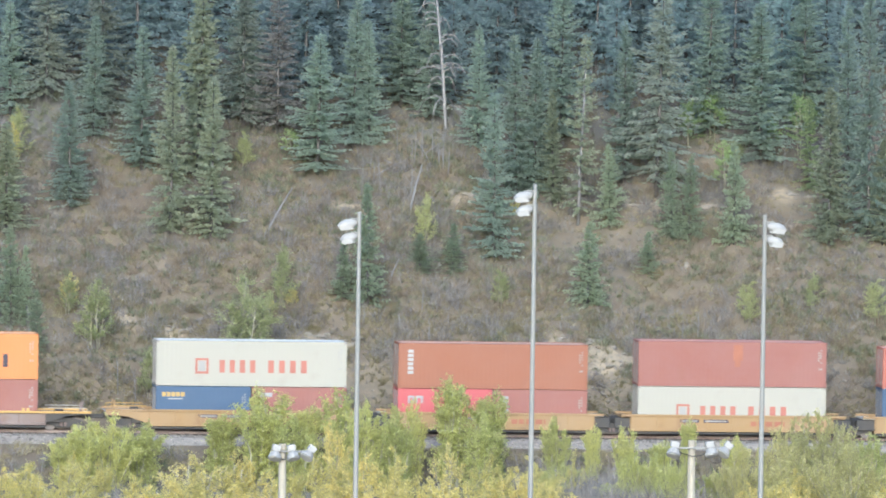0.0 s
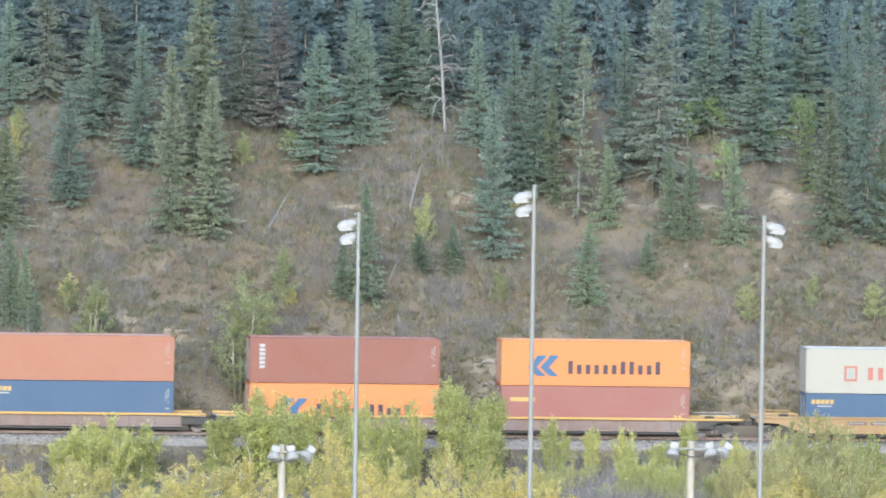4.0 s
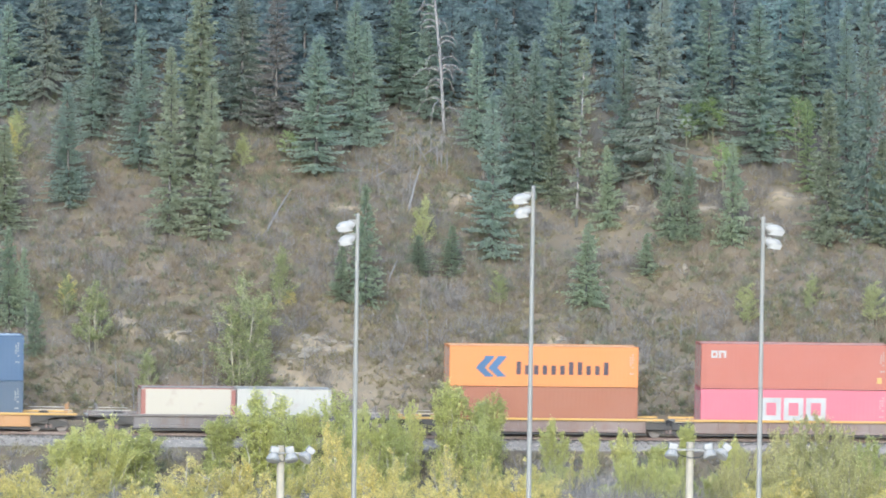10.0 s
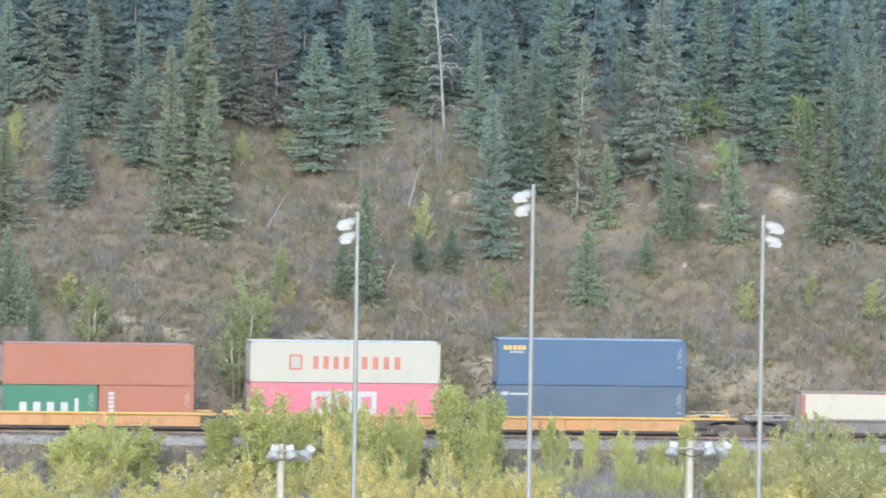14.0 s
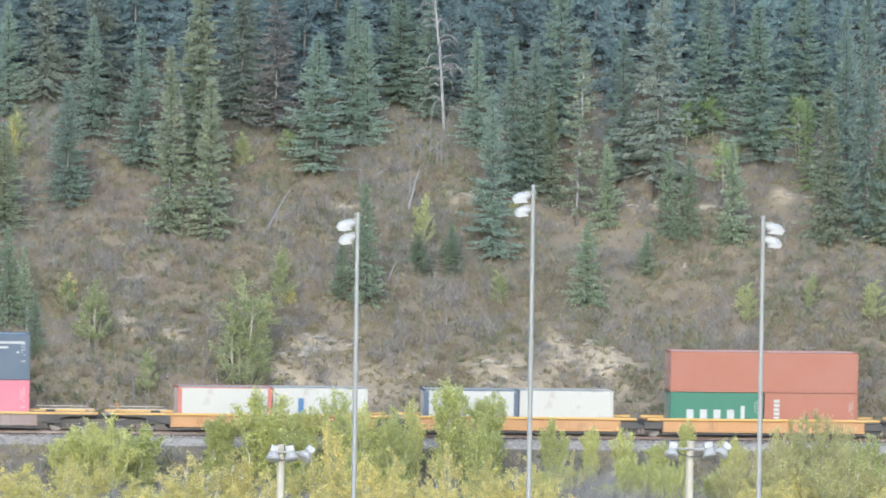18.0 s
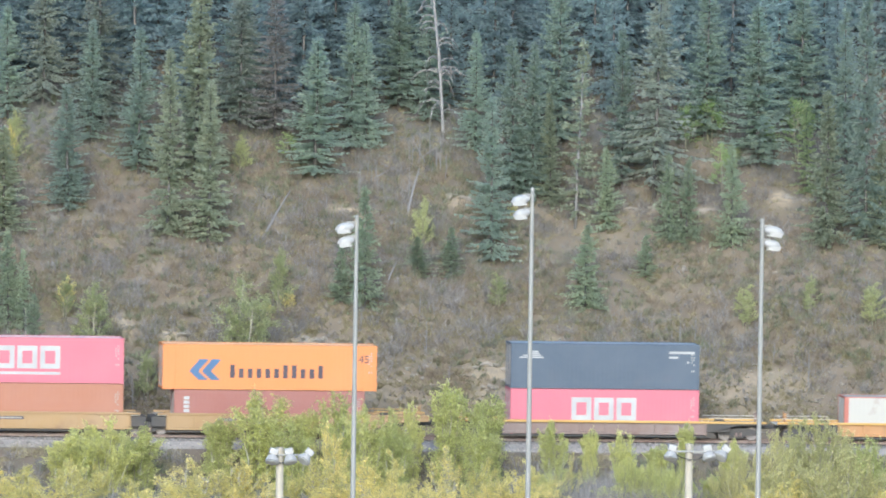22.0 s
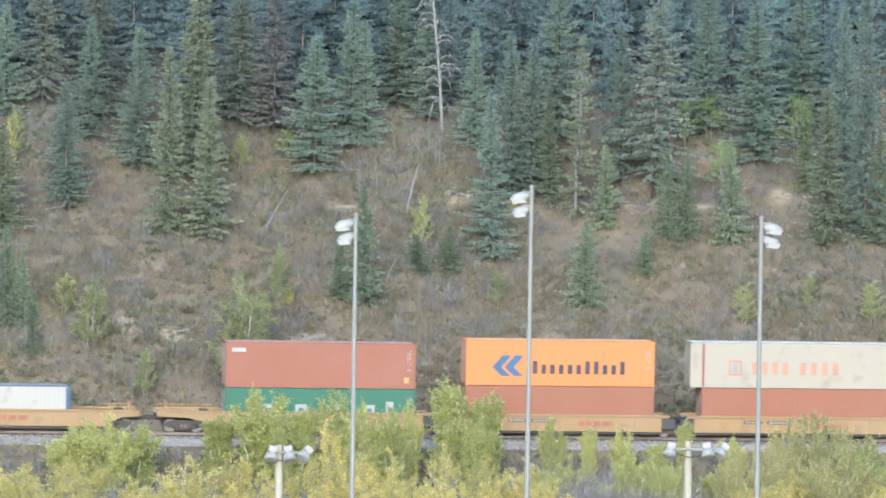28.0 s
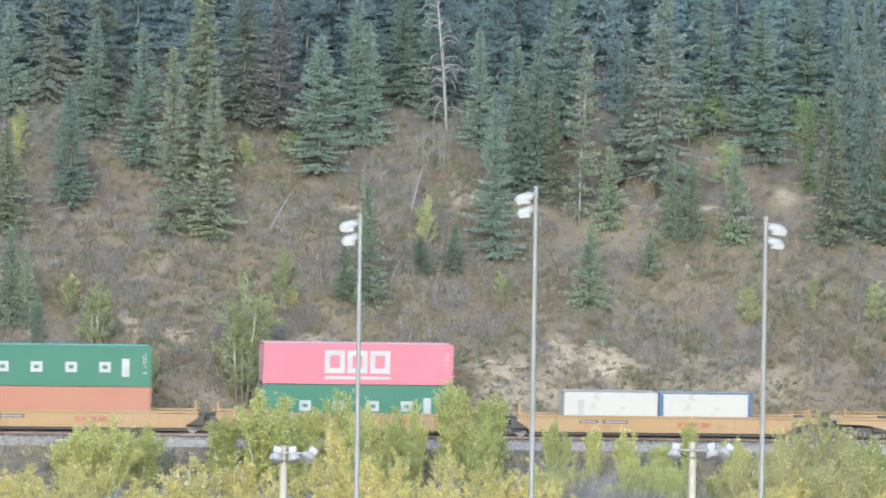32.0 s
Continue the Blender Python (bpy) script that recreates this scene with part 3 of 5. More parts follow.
def container(s, z, length, high, colour, kind, frame_colour=None, place=""):
    """One shipping container: corrugated panels in a frame of posts, rails and castings, with doors at its rear end."""
    name = COLOUR_WORDS.get(colour, colour)
    label = f"{name} {FEET[length]} container{' with ' + frame_colour + ' frame' if frame_colour else ''}, {place}"
    ob = thing("shipping_container", label, "container", "containers on the train")
    skin, edge = PAINTS[colour], PAINTS[frame_colour or colour]
    half, w = length / 2, WIDE / 2
    part("side_panel", shared(("side_panel", length, high), lambda: side_panel(length, high)), skin, ob, at=pose(0, -w + 0.012, 0) @ Matrix.Diagonal((1, -1, 1, 1)))
    part("side_panel", shared(("side_panel", length, high), lambda: side_panel(length, high)), skin, ob, at=pose(0, w - 0.012, 0))
    part("roof", shared(("roof", length), lambda: roof_panel(length)), ROOFS.get(colour, skin), ob, at=pose(0, 0, high - 0.01))
    part("floor", shared(("floor", length), lambda: Geo().box((-half + 0.1, -w + 0.06, 0.1), (half - 0.1, w - 0.06, 0.14))), STEEL_DARK, ob)
    part("end_wall", shared(("end_wall", high), lambda: end_panel(high)), skin, ob, at=pose(half - 0.02, 0, 0))
    for y in (-0.555, 0.555):
        leaf = part("door", shared(("door", high), lambda: Geo().box((-0.03, -0.54, 0.14), (0.02, 0.54, high - 0.12), 0.012)), skin, ob, at=pose(-half + 0.06, y, 0))
        for k in (-0.22, 0.22):
            part("lock_rod", shared(("lock_rod", high), lambda: Geo().tube([(-0.05, 0, 0.16), (-0.05, 0, high - 0.14)], [0.02, 0.02], 6).box((-0.075, -0.05, 1.0), (-0.045, 0.05, 1.08))), CASTING, leaf, "galvanised lock rod", at=pose(0, k, 0))
    thick = 0.15 if frame_colour else 0.08
    post = shared(("corner_post", high, thick), lambda: Geo().box((-0.08, -0.07, 0.1), (2 * thick - 0.08, 0.072, high - 0.1), 0.012))
    cast = shared(("corner_casting",), lambda: Geo().box((-0.09, -0.085, -0.06), (0.09, 0.085, 0.06), 0.014))
    spots = [(x, y) for x in (-half + 0.09, half - 0.09) for y in (-w + 0.08, w - 0.08)]
    if length > 13:
        spots += [(x, y) for x in (-6.0, 6.0) for y in (-w + 0.05, w - 0.05)]
    for x, y in spots:
        part("corner_post", post, PAINTS["maroon"] if colour == "cream" and abs(x) < 6.5 else edge, ob, at=pose(x, y, 0) @ Matrix.Diagonal((-1 if x > 0 else 1, 1, 1, 1)))
        for cz in (0.06, high - 0.06):
            part("corner_casting", cast, CASTING if colour in ("white", "cream", "tan") else edge, ob, at=pose(x, y, cz))
    for y in (-w + 0.035, w - 0.035):
        part("bottom_rail", shared(("bottom_rail", length), lambda: Geo().box((-half + 0.17, -0.03, 0.02), (half - 0.17, 0.03, 0.15), 0.008)), edge, ob, at=pose(0, y, 0))
        part("top_rail", shared(("top_rail", length), lambda: Geo().box((-half + 0.17, -0.03, -0.07), (half - 0.17, 0.03, 0), 0.008)), edge, ob, at=pose(0, y, high))
    for x in (-half + 0.07, half - 0.07):
        part("end_rail", shared(("end_rail",), lambda: Geo().box((-0.05, -1.06, -0.06), (0.05, 1.06, 0.06), 0.01)), edge, ob, at=pose(x, 0, high - 0.06))
        part("end_sill", shared(("end_rail",), lambda: Geo()), edge, ob, at=pose(x, 0, 0.08))
    for pname, c, spec, plabel in markings(kind, length, high):
        for group in (spec if isinstance(spec[0], list) else [spec]):
            part(pname, bars(length, group, high), MARK[c], ob, plabel, at=pose(0, -w + 0.004, 0))
    if length > 13 and colour == "orange":
        figures("45", 0.5, MARK["dark"], ob, half - 1.2, -w - 0.03, high - 1.1)
    MOVING.append((ob, s, z))
    return ob


# Roof paint is lightened to hold sun and sky light, besides some fading.
ROOFS = {"blue": paint("sunlit faded blue roof", (0.48, 0.53, 0.56), 0.3), "slate": paint("sky-lit faded slate roof", (0.24, 0.3, 0.38), 0.3), "navy": paint("sky-lit faded navy roof", (0.2, 0.24, 0.28), 0.3),
         "red": paint("sky-lit faded red roof", (0.62, 0.3, 0.22), 0.3), "maroon": paint("sky-lit faded maroon roof", (0.55, 0.24, 0.18), 0.3), "brown": paint("sky-lit faded brown roof", (0.48, 0.2, 0.15), 0.3),
         "rust": paint("sky-lit faded rust roof", (0.55, 0.3, 0.23), 0.3), "terracotta": paint("sky-lit faded terracotta roof", (0.6, 0.32, 0.22), 0.3), "salmon": paint("sky-lit faded salmon roof", (0.62, 0.36, 0.26), 0.3), "orange": paint("sky-lit faded orange roof", (0.85, 0.45, 0.2), 0.2),
         "pink": paint("sunlit faded pink roof", (0.75, 0.47, 0.44), 0.2), "white": paint("sunlit white roof", (0.72, 0.7, 0.64), 0.2), "cream": paint("sunlit cream roof", (0.72, 0.68, 0.6), 0.2), "green": paint("sky-lit faded green roof", (0.2, 0.42, 0.3), 0.3)}


def bogie(parent, x, at_end):
    """A two-axle bogie: bolster with side frames, springs and turning wheelsets."""
    b = part("bogie", shared(("bogie",), lambda: Geo().box((-0.3, -1.0, 0.42), (0.3, 1.0, 0.68), 0.04).box((-0.45, -0.45, 0.6), (0.45, 0.45, 0.8), 0.05)), STEEL_DARK, parent, "dark cast-steel bogie", at=pose(x, 0, 0))
    frame_shape = [(-1.25, 0.42), (-1.2, 0.62), (-0.6, 0.78), (0.6, 0.78), (1.2, 0.62), (1.25, 0.42), (1.02, 0.4), (0.55, 0.3), (0.3, 0.2), (-0.3, 0.2), (-0.55, 0.3), (-1.02, 0.4)]
    for y in (-1.02, 1.02):
        part("side_frame", shared(("side_frame",), lambda: Geo().slab(frame_shape, -0.07, 0.07)), STEEL_DARK, b, at=pose(0, y, 0))
        part("spring_pack", shared(("spring_pack",), lambda: Geo().tube([(-0.13, 0, 0.26), (-0.13, 0, 0.5)], [0.09, 0.09], 8).tube([(0.13, 0, 0.26), (0.13, 0, 0.5)], [0.09, 0.09], 8)), WAGON_BROWN, b, at=pose(0, y * 1.09, 0))

    def wheelset():
        g = Geo().tube([(0, -1.05, 0), (0, 1.05, 0)], [0.075, 0.075], 8)
        for y in (-0.76, 0.76):
            k = 1 if y > 0 else -1
            g.tube([(0, y - 0.075 * k, 0), (0, y - 0.06 * k, 0), (0, y + 0.065 * k, 0)], [0.46, 0.46, 0.42], 20)
            g.box((-0.3, y + 0.065, -0.04), (0.3, y + 0.075, 0.04)).box((-0.3, y - 0.085, -0.04), (0.3, y - 0.075, 0.04))
        return g

    for dx in (-0.85, 0.85):
        w = part("wheelset", shared(("wheelset",), wheelset), WHEEL_STEEL, b, "worn steel wheels on an axle", at=pose(dx, 0, 0.42))
        WHEELS.append((w, dx))


def well_wagon(s, left, right, half, side, chord, joined_left, joined_right, plated, label):
    """One well unit. left, right: its ends from the middle; half: half the well's length. Joined ends share the next unit's bogie."""
    ob = thing("well_wagon", label, "rail wagon", "wagons of the train")
    side_mat, chord_mat = side, chord
    inset = 0.55 if plated else 0.35
    lo, hi = -left + inset, right - inset
    dz = 0.0 if plated else -0.19
    key = (round(half, 2), plated)
    end_mat = side_mat if plated else STEEL_DARK
    for y in (-1.43, 1.43):
        k = 1 if y > 0 else -1
        part("side_plate", shared(("side_plate", *key), lambda: Geo().box((-half, -0.012, 0.5), (half, 0.012, 1.3 + dz))), side_mat, ob, at=pose(0, y if plated else y - 0.09 * k, 0))
        part("bottom_chord", shared(("bottom_chord", *key), lambda: Geo().box((-half, -0.07, 0.34), (half, 0.07, 0.5), 0.015)), side_mat, ob, at=pose(0, y - 0.02 * k, 0))
        part("top_chord", Geo().box((lo, -0.09, 1.28 + dz), (hi, 0.07, 1.42 + dz), 0.015), chord_mat, ob, "yellow top chord" if not plated else "", at=pose(0, y, 0))
        n = max(6, round(2 * half / 1.6))
        for i in range(n + 1):
            part("side_post", shared(("side_post", plated), lambda: Geo().box((-0.05, -0.05, 0.48), (0.05, 0.02, 1.29 + dz), 0.01)), side_mat, ob, at=pose(-half + 0.08 + (2 * half - 0.16) * i / n, y if k < 0 else y + 0.03, 0))
    part("well_floor", shared(("well_floor", *key), lambda: Geo().box((-half, -1.4, 0.2), (half, 1.4, 0.296), 0.01)), STEEL_DARK, ob)
    rng = random.Random(int(s * 10))
    for end, reach, joined in ((-1, -lo, joined_left), (1, hi, joined_right)):
        mid = (half + reach) / 2
        part("bulkhead", shared(("bulkhead", plated), lambda: Geo().box((-0.04, -1.38, 0.3), (0.04, 1.38, 1.24 + dz), 0.01)), end_mat, ob, at=pose(end * half, 0, 0))
        out = reach + inset - 0.06 if joined else reach
        if not joined or half > 8:
            for y in (-1.43, 1.43):
                part("end_gusset", Geo().slab([(half, 0.5), (half + 0.9 * (reach - half) * (1 if joined else 0.55), 0.95), (reach, 1.02), (reach, 1.27 + dz), (half, 1.27 + dz)], y - 0.012, y + 0.012), end_mat, ob, "sloping end of the side plate", at=Matrix.Diagonal((end, 1, 1, 1)))
        if half > 8 and joined:
            for y in (-1.2, -0.9):
                part("hand_hold", Geo().box((reach - 0.25, y - 0.05, 1.26 + dz), (reach - 0.08, y + 0.05, 2.0 - 0.1 * y), 0.02), side_mat, ob, at=Matrix.Diagonal((end, 1, 1, 1)))
        part("end_sill_beam", Geo().box((half, -0.45, 0.72), (out, 0.45, 1.12 + dz), 0.03).box((half, -1.3, 0.5), (half + (out - half) * (0.92 if joined else 0.4), 1.3, 1.17 + dz), 0.04), STEEL_DARK, ob, at=pose(0, 0, 0) @ Matrix.Diagonal((end, 1, 1, 1)))
        part("end_platform", Geo().box((half, -1.36, 1.2 + dz), (reach, 1.36, 1.26 + dz), 0.01), GRATING if rng.random() < 0.7 else side_mat, ob, "worn walkway platform", at=Matrix.Diagonal((end, 1, 1, 1)))
        if reach - half > 1.6:
            for y in (-1.34, 1.34):
                part("handrail", Geo().tube([(half + 0.1, y, 1.26 + dz), (half + 0.15, y, 1.62 + dz), (reach - 0.3, y, 1.62 + dz), (reach - 0.25, y, 1.26 + dz)], [0.025] * 4, 5), CHORD_YELLOW if plated else GRATING, ob, at=Matrix.Diagonal((end, 1, 1, 1)))
            part("brake_stand", Geo().box((reach - 0.7, -0.75, 1.26 + dz), (reach - 0.55, -0.6, 1.95 + dz), 0.02).tube([(reach - 0.53, -0.68, 1.8 + dz), (reach - 0.48, -0.68, 1.8 + dz)], [0.28, 0.28], 12), side_mat, ob, "hand brake stand with wheel", at=Matrix.Diagonal((end, 1, 1, 1)))
            part("equipment_box", Geo().box((half + 0.6, -1.1, 1.26 + dz), (half + 1.15, -0.5, 1.52 + dz), 0.03), STEEL_DARK, ob, at=Matrix.Diagonal((end, 1, 1, 1)))
        else:
            part("equipment_box", Geo().box((half + 0.25, -1.25, 0.82 + dz), (half + 0.85, -0.9, 1.16 + dz), 0.03), STEEL_DARK, ob, at=Matrix.Diagonal((end, 1, 1, 1)))
            part("hose", Geo().tube([(half + 0.2, -1.3, 1.3 + dz), (half + 0.7, -1.3, 1.36 + dz), (reach, -1.25, 1.22 + dz)], [0.03] * 3, 5), CABLE, ob, at=Matrix.Diagonal((end, 1, 1, 1)))
        if not joined:
            bogie(ob, end * (reach - 1.75), True)
            part("coupler", Geo().box((reach, -0.15, 0.72), (reach + inset + 0.02, 0.15, 0.98), 0.04), STEEL_DARK, ob, at=Matrix.Diagonal((end, 1, 1, 1)))
        elif end < 0:
            bogie(ob, -left, False)
    if plated:
        part("number_plate", Geo().box((-half + 3.2, -0.02, 0.92), (-half + 4.4, 0, 1.12)).box((-half + 4.7, -0.02, 0.92), (-half + 6.3, 0, 1.12)), MARK["dark"], ob, "dark number panels shown as plain bars", at=pose(0, -1.45, 0))
        part("number_bars", Geo().box((-half + 3.3, -0.03, 0.97), (-half + 4.3, -0.021, 1.07)).box((-half + 4.8, -0.03, 0.97), (-half + 6.2, -0.021, 1.07)), CASTING, ob, at=pose(0, -1.45, 0))
        if rng.random() < 0.7:
            part("owner_mark", Geo().box((1.2, -0.02, 0.72), (2.0, 0, 1.02)).box((2.15, -0.02, 0.72), (2.6, 0, 1.02)).box((2.75, -0.02, 0.72), (3.4, 0, 1.02)), MARK["rust"], ob, "faded red owner mark shown as plain bars", at=pose(0, -1.45, 0))
    for i in range(int(half)):
        part("reflector", shared(("reflector",), lambda: Geo().box((-0.22, -0.012, 0), (0.22, 0, 0.06))), MARK["yellow"], ob, at=pose(-half + 1.0 + 2 * i, -1.505, 1.32 + dz))
    if abs(s + 346.96) < 0.1:
        figures("53", 0.36, MARK["dark"], ob, -half + 0.25, -1.455, 0.6)
    MOVING.append((ob, s, 0.0))
    return ob


HC, STD, F40, F45, F20 = 2.896, 2.591, 12.192, 13.716, 6.058
# middle of each stack, lower load, upper load: length, height, colour, markings, frame colour
STACKS = [
    (34.4, [(F40, HC, "blue", "white_bar", None)], (F40, STD, "red", "upright", None)),
    (18.55, [(F40, HC, "white", "emblem", None)], (F40, HC, "maroon", "patch", None)),
    (3.1, [(F20, STD, "crimson", "corner", None), (F20, STD, "maroon", "upright", None)], (F40, HC, "terracotta", "upright", None)),
    (-12.38, [(F20, STD, "blue", "yellow_bar", None), (F20, STD, "maroon", "small_corner", None)], (F40, HC, "white", "emblem", None)),
    (-32.07, [(F40, HC, "maroon", "pale_bar", None)], (F40, HC, "orange", "chevron", None)),
    (-48.19, [(F40, HC, "orange", "chevron", None)], (F40, HC, "brown", "upright", None)),
    (-65.2, [(F40, HC, "blue", "yellow_bar", None)], (F40, HC, "salmon", "upright", None)),
    (-82.17, [(F40, HC, "pink", "blocks", None)], (F40, HC, "red", "corner", None)),
    (-98.4, [(F40, HC, "terracotta", "plain", None)], (F40, STD, "orange", "chevron", None)),
    (-118.1, [(F20, STD, "tan", "tag", "maroon"), (F20, STD, "bright", "plain", None)], None),
    (-137.76, [(F40, HC, "slate", "white_bar", None)], (F40, HC, "blue", "yellow_bar", None)),
    (-153.6, [(F40, HC, "pink", "blocks", None)], (F40, STD, "white", "emblem", None)),
    (-169.35, [(F20, STD, "green", "tight_letters", None), (F20, STD, "rust", "upright", None)], (F40, STD, "rust", "plain", None)),
    (-185.16, [(F20, STD, "bright", "plain", "slate"), (F20, STD, "bright", "plain", None)], None),
    (-200.97, [(F20, STD, "bright", "plain", "red"), (F20, STD, "bright", "blue_mark", None)], None),
    (-222.57, [(F40, HC, "pink", "blocks", None)], (F40, HC, "navy", "swoosh", None)),
    (-244.11, [(F40, STD, "maroon", "upright", None)], (F45, HC, "orange", "chevron", None)),
    (-259.52, [(F40, HC, "salmon", "upright", None)], (F40, HC, "pink", "blocks_tagline", None)),
    (-274.98, [(F40, HC, "terracotta", "plain", None)], (F45, HC, "cream", "emblem_faded", None)),
    (-290.22, [(F40, HC, "terracotta", "plain", None)], (F40, HC, "orange", "chevron", None)),
    (-305.6, [(F40, STD, "green", "wide_letters", None)], (F40, HC, "rust", "small_corner", None)),
    (-327.62, [(F20, STD, "bright", "grey_mark", None), (F20, STD, "bright", "plain", "blue")], None),
    (-346.96, [(F40, HC, "green", "wide_letters", None)], (F40, STD, "pink", "blocks_tagline", None)),
    (-366.26, [(F40, STD, "salmon", "plain", None)], (F40, STD, "green", "wide_letters", None)),
]
# wagons by number of the stack they carry: run of joined units, half well length, side and chord paint, plated sides
SETS = [((0, 3), 6.55, WAGON_YELLOW, WAGON_YELLOW, True, "yellow"), ((4, 8), 6.6, WAGON_BROWN, CHORD_YELLOW, False, "rusty brown"), ((9, 9), 6.6, WAGON_GREY, WAGON_GREY, False, "dark grey"),
        ((10, 14), 6.55, WAGON_OCHRE, CHORD_YELLOW, False, "ochre"), ((15, 15), 6.6, WAGON_BROWN, CHORD_YELLOW, False, "dark brown"), ((16, 20), 6.55, WAGON_YELLOW, WAGON_YELLOW, True, "yellow"),
        ((21, 23), 8.3, WAGON_YELLOW, WAGON_YELLOW, True, "yellow long")]


def build_train():
    mids = [s for s, low, up in STACKS]
    edges = [mids[0] + 9.0] + [(a + b) / 2 for a, b in zip(mids, mids[1:])] + [mids[-1] - 9.7]
    for (first, last), half, side, chord, plated, word_ in SETS:
        for i in range(first, last + 1):
            s = mids[i]
            well_wagon(s, s - edges[i + 1], edges[i] - s, half, side, chord, i < last, i > first, plated, f"{word_} steel well wagon carrying {'two short' if len(STACKS[i][1]) == 2 else 'stacked' if STACKS[i][2] else 'one'} containers")
    for s, low, up in STACKS:
        z = 0.3
        if len(low) == 2:
            for dx, item in ((-3.065, low[0]), (3.065, low[1])):
                container(s + dx, z, *item[:4], item[4], "in a wagon")
        else:
            container(s, z, *low[0][:4], low[0][4], "at the bottom of a stack")
        if up:
            container(s, z + low[0][1] + 0.012, *up[:4], up[4], f"stacked on {'two ' if len(low) == 2 else 'a '}{COLOUR_WORDS.get(low[0][2], low[0][2])} box{'es' if len(low) == 2 else ''}")


build_train()


# ---- trees ----
def blades(roots, along, across, mat, name):
    """A mesh of many small pointed pieces, each with a foot of two corners and a tip."""
    n = len(roots)
    v = np.empty((n, 3, 3))
    v[:, 0] = roots + across
    v[:, 1] = roots - across
    v[:, 2] = roots + along
    m = bpy.data.meshes.new(name)
    m.vertices.add(3 * n)
    m.vertices.foreach_set("co", v.reshape(-1))
    m.loops.add(3 * n)
    m.loops.foreach_set("vertex_index", np.arange(3 * n, dtype=np.int32))
    m.polygons.add(n)
    m.polygons.foreach_set("loop_start", np.arange(0, 3 * n, 3, dtype=np.int32))
    m.update(calc_edges=True)
    m.validate()
    m.materials.append(mat)
    return m


def sprays(roots, along, across, mat, name):
    """A mesh of many small diamond-shaped needle sprays."""
    n = len(roots)
    v = np.stack([roots, roots + along * 0.45 + across, roots + along, roots + along * 0.5 - across], axis=1)
    m = bpy.data.meshes.new(name)
    m.vertices.add(4 * n)
    m.vertices.foreach_set("co", v.reshape(-1))
    m.loops.add(4 * n)
    m.loops.foreach_set("vertex_index", np.arange(4 * n, dtype=np.int32))
    m.polygons.add(n)
    m.polygons.foreach_set("loop_start", np.arange(0, 4 * n, 4, dtype=np.int32))
    m.update(calc_edges=True)
    m.validate()
    m.materials.append(mat)
    return m


def unit(a):
    return a / np.maximum(np.linalg.norm(a, axis=-1, keepdims=True), 1e-6)


def conifer(seed, high, wide, mat, gap=0.25, start=0.06, fine=0.068, size=1.16, thin=1.0, droop=0.38, bark=None):
    """A spruce: tapered trunk and whorls of ragged drooping branches, each fringed with small needle sprays. Returns the thing, unplaced."""
    rng = np.random.RandomState(seed)
    roots, along, across = [], [], []
    limbs = Geo()
    z = start * high
    while z < high * 0.985:
        f = z / high
        reach = 1.25 * wide * ((1 - f) ** 0.92) * (0.5 + 0.5 * min(1, (f + 0.05) / 0.2)) + 0.1
        lopsided = rng.uniform(0, 2 * math.pi)
        for _ in range(rng.randint(5, 9)):
            if rng.rand() > thin:
                continue
            a = rng.uniform(0, 2 * math.pi)
            r = reach * rng.uniform(0.5, 1.12) * (1 + 0.18 * math.cos(a - lopsided))
            way = np.array([math.cos(a), math.sin(a), -droop + 0.8 * f + rng.uniform(-0.14, 0.14)])
            side = np.array([-math.sin(a), math.cos(a), 0])
            k = max(3, int(r / fine))
            q = np.repeat(rng.uniform(0.05, 1.0, k), 2)[:, None]
            n = len(q)
            lift = 0.16 * r * q * q
            foot = np.array([0, 0, z + gap * rng.uniform(-0.5, 0.5)]) + way * r * q + np.array([0, 0, 1.0]) * (lift + rng.uniform(-0.05, 0.05, (n, 1)))
            sign = np.tile([-1.0, 1.0], k)[:, None]
            d = way * rng.uniform(0.3, 1.0, (n, 1)) + side * sign * rng.uniform(0.2, 1.0, (n, 1)) * (1.15 - q) + np.array([0, 0, 1.0]) * rng.uniform(-0.55, 0.15, (n, 1))
            length = size * rng.uniform(0.12, 0.32, (n, 1)) * (1.15 - 0.45 * q)
            d = unit(d) * length
            roots.append(foot)
            along.append(d)
            across.append(unit(np.cross(d, rng.normal(size=(n, 3)))) * length * rng.uniform(0.16, 0.28, (n, 1)))
            if r > 0.5 and rng.rand() < 0.3:
                tip = way * r * 0.8
                limbs.tube([(0, 0, z), (tip[0], tip[1], z + tip[2] + 0.1 * r)], [0.028, 0.008], 3, caps=False)
        z += gap * (1.15 - 0.5 * f) * rng.uniform(0.6, 1.4)
    top = np.repeat(np.linspace(0.92, 1.0, 10), 4)
    roots.append(np.column_stack([np.zeros(40), np.zeros(40), high * top]))
    along.append(np.column_stack([rng.uniform(-0.13, 0.13, 40), rng.uniform(-0.13, 0.13, 40), np.full(40, 0.17)]))
    across.append(rng.normal(size=(40, 3)) * 0.025)
    tree = new("spruce_tree")
    bend = [(rng.uniform(-0.05, 0.05), rng.uniform(-0.05, 0.05), high * q) for q in (0.3, 0.6)]
    r0 = 0.009 * high
    limbs.tube([(0, 0, -0.5), *bend, (0, 0, high)], [r0 * 1.1, r0 * 0.8, r0 * 0.5, 0.015], 7)
    part("trunk", limbs.mesh("trunk", bark or BARK, True), bark or BARK, tree)
    part("crown", sprays(np.concatenate(roots), np.concatenate(along), np.concatenate(across), mat, "crown"), mat, tree)
    return tree


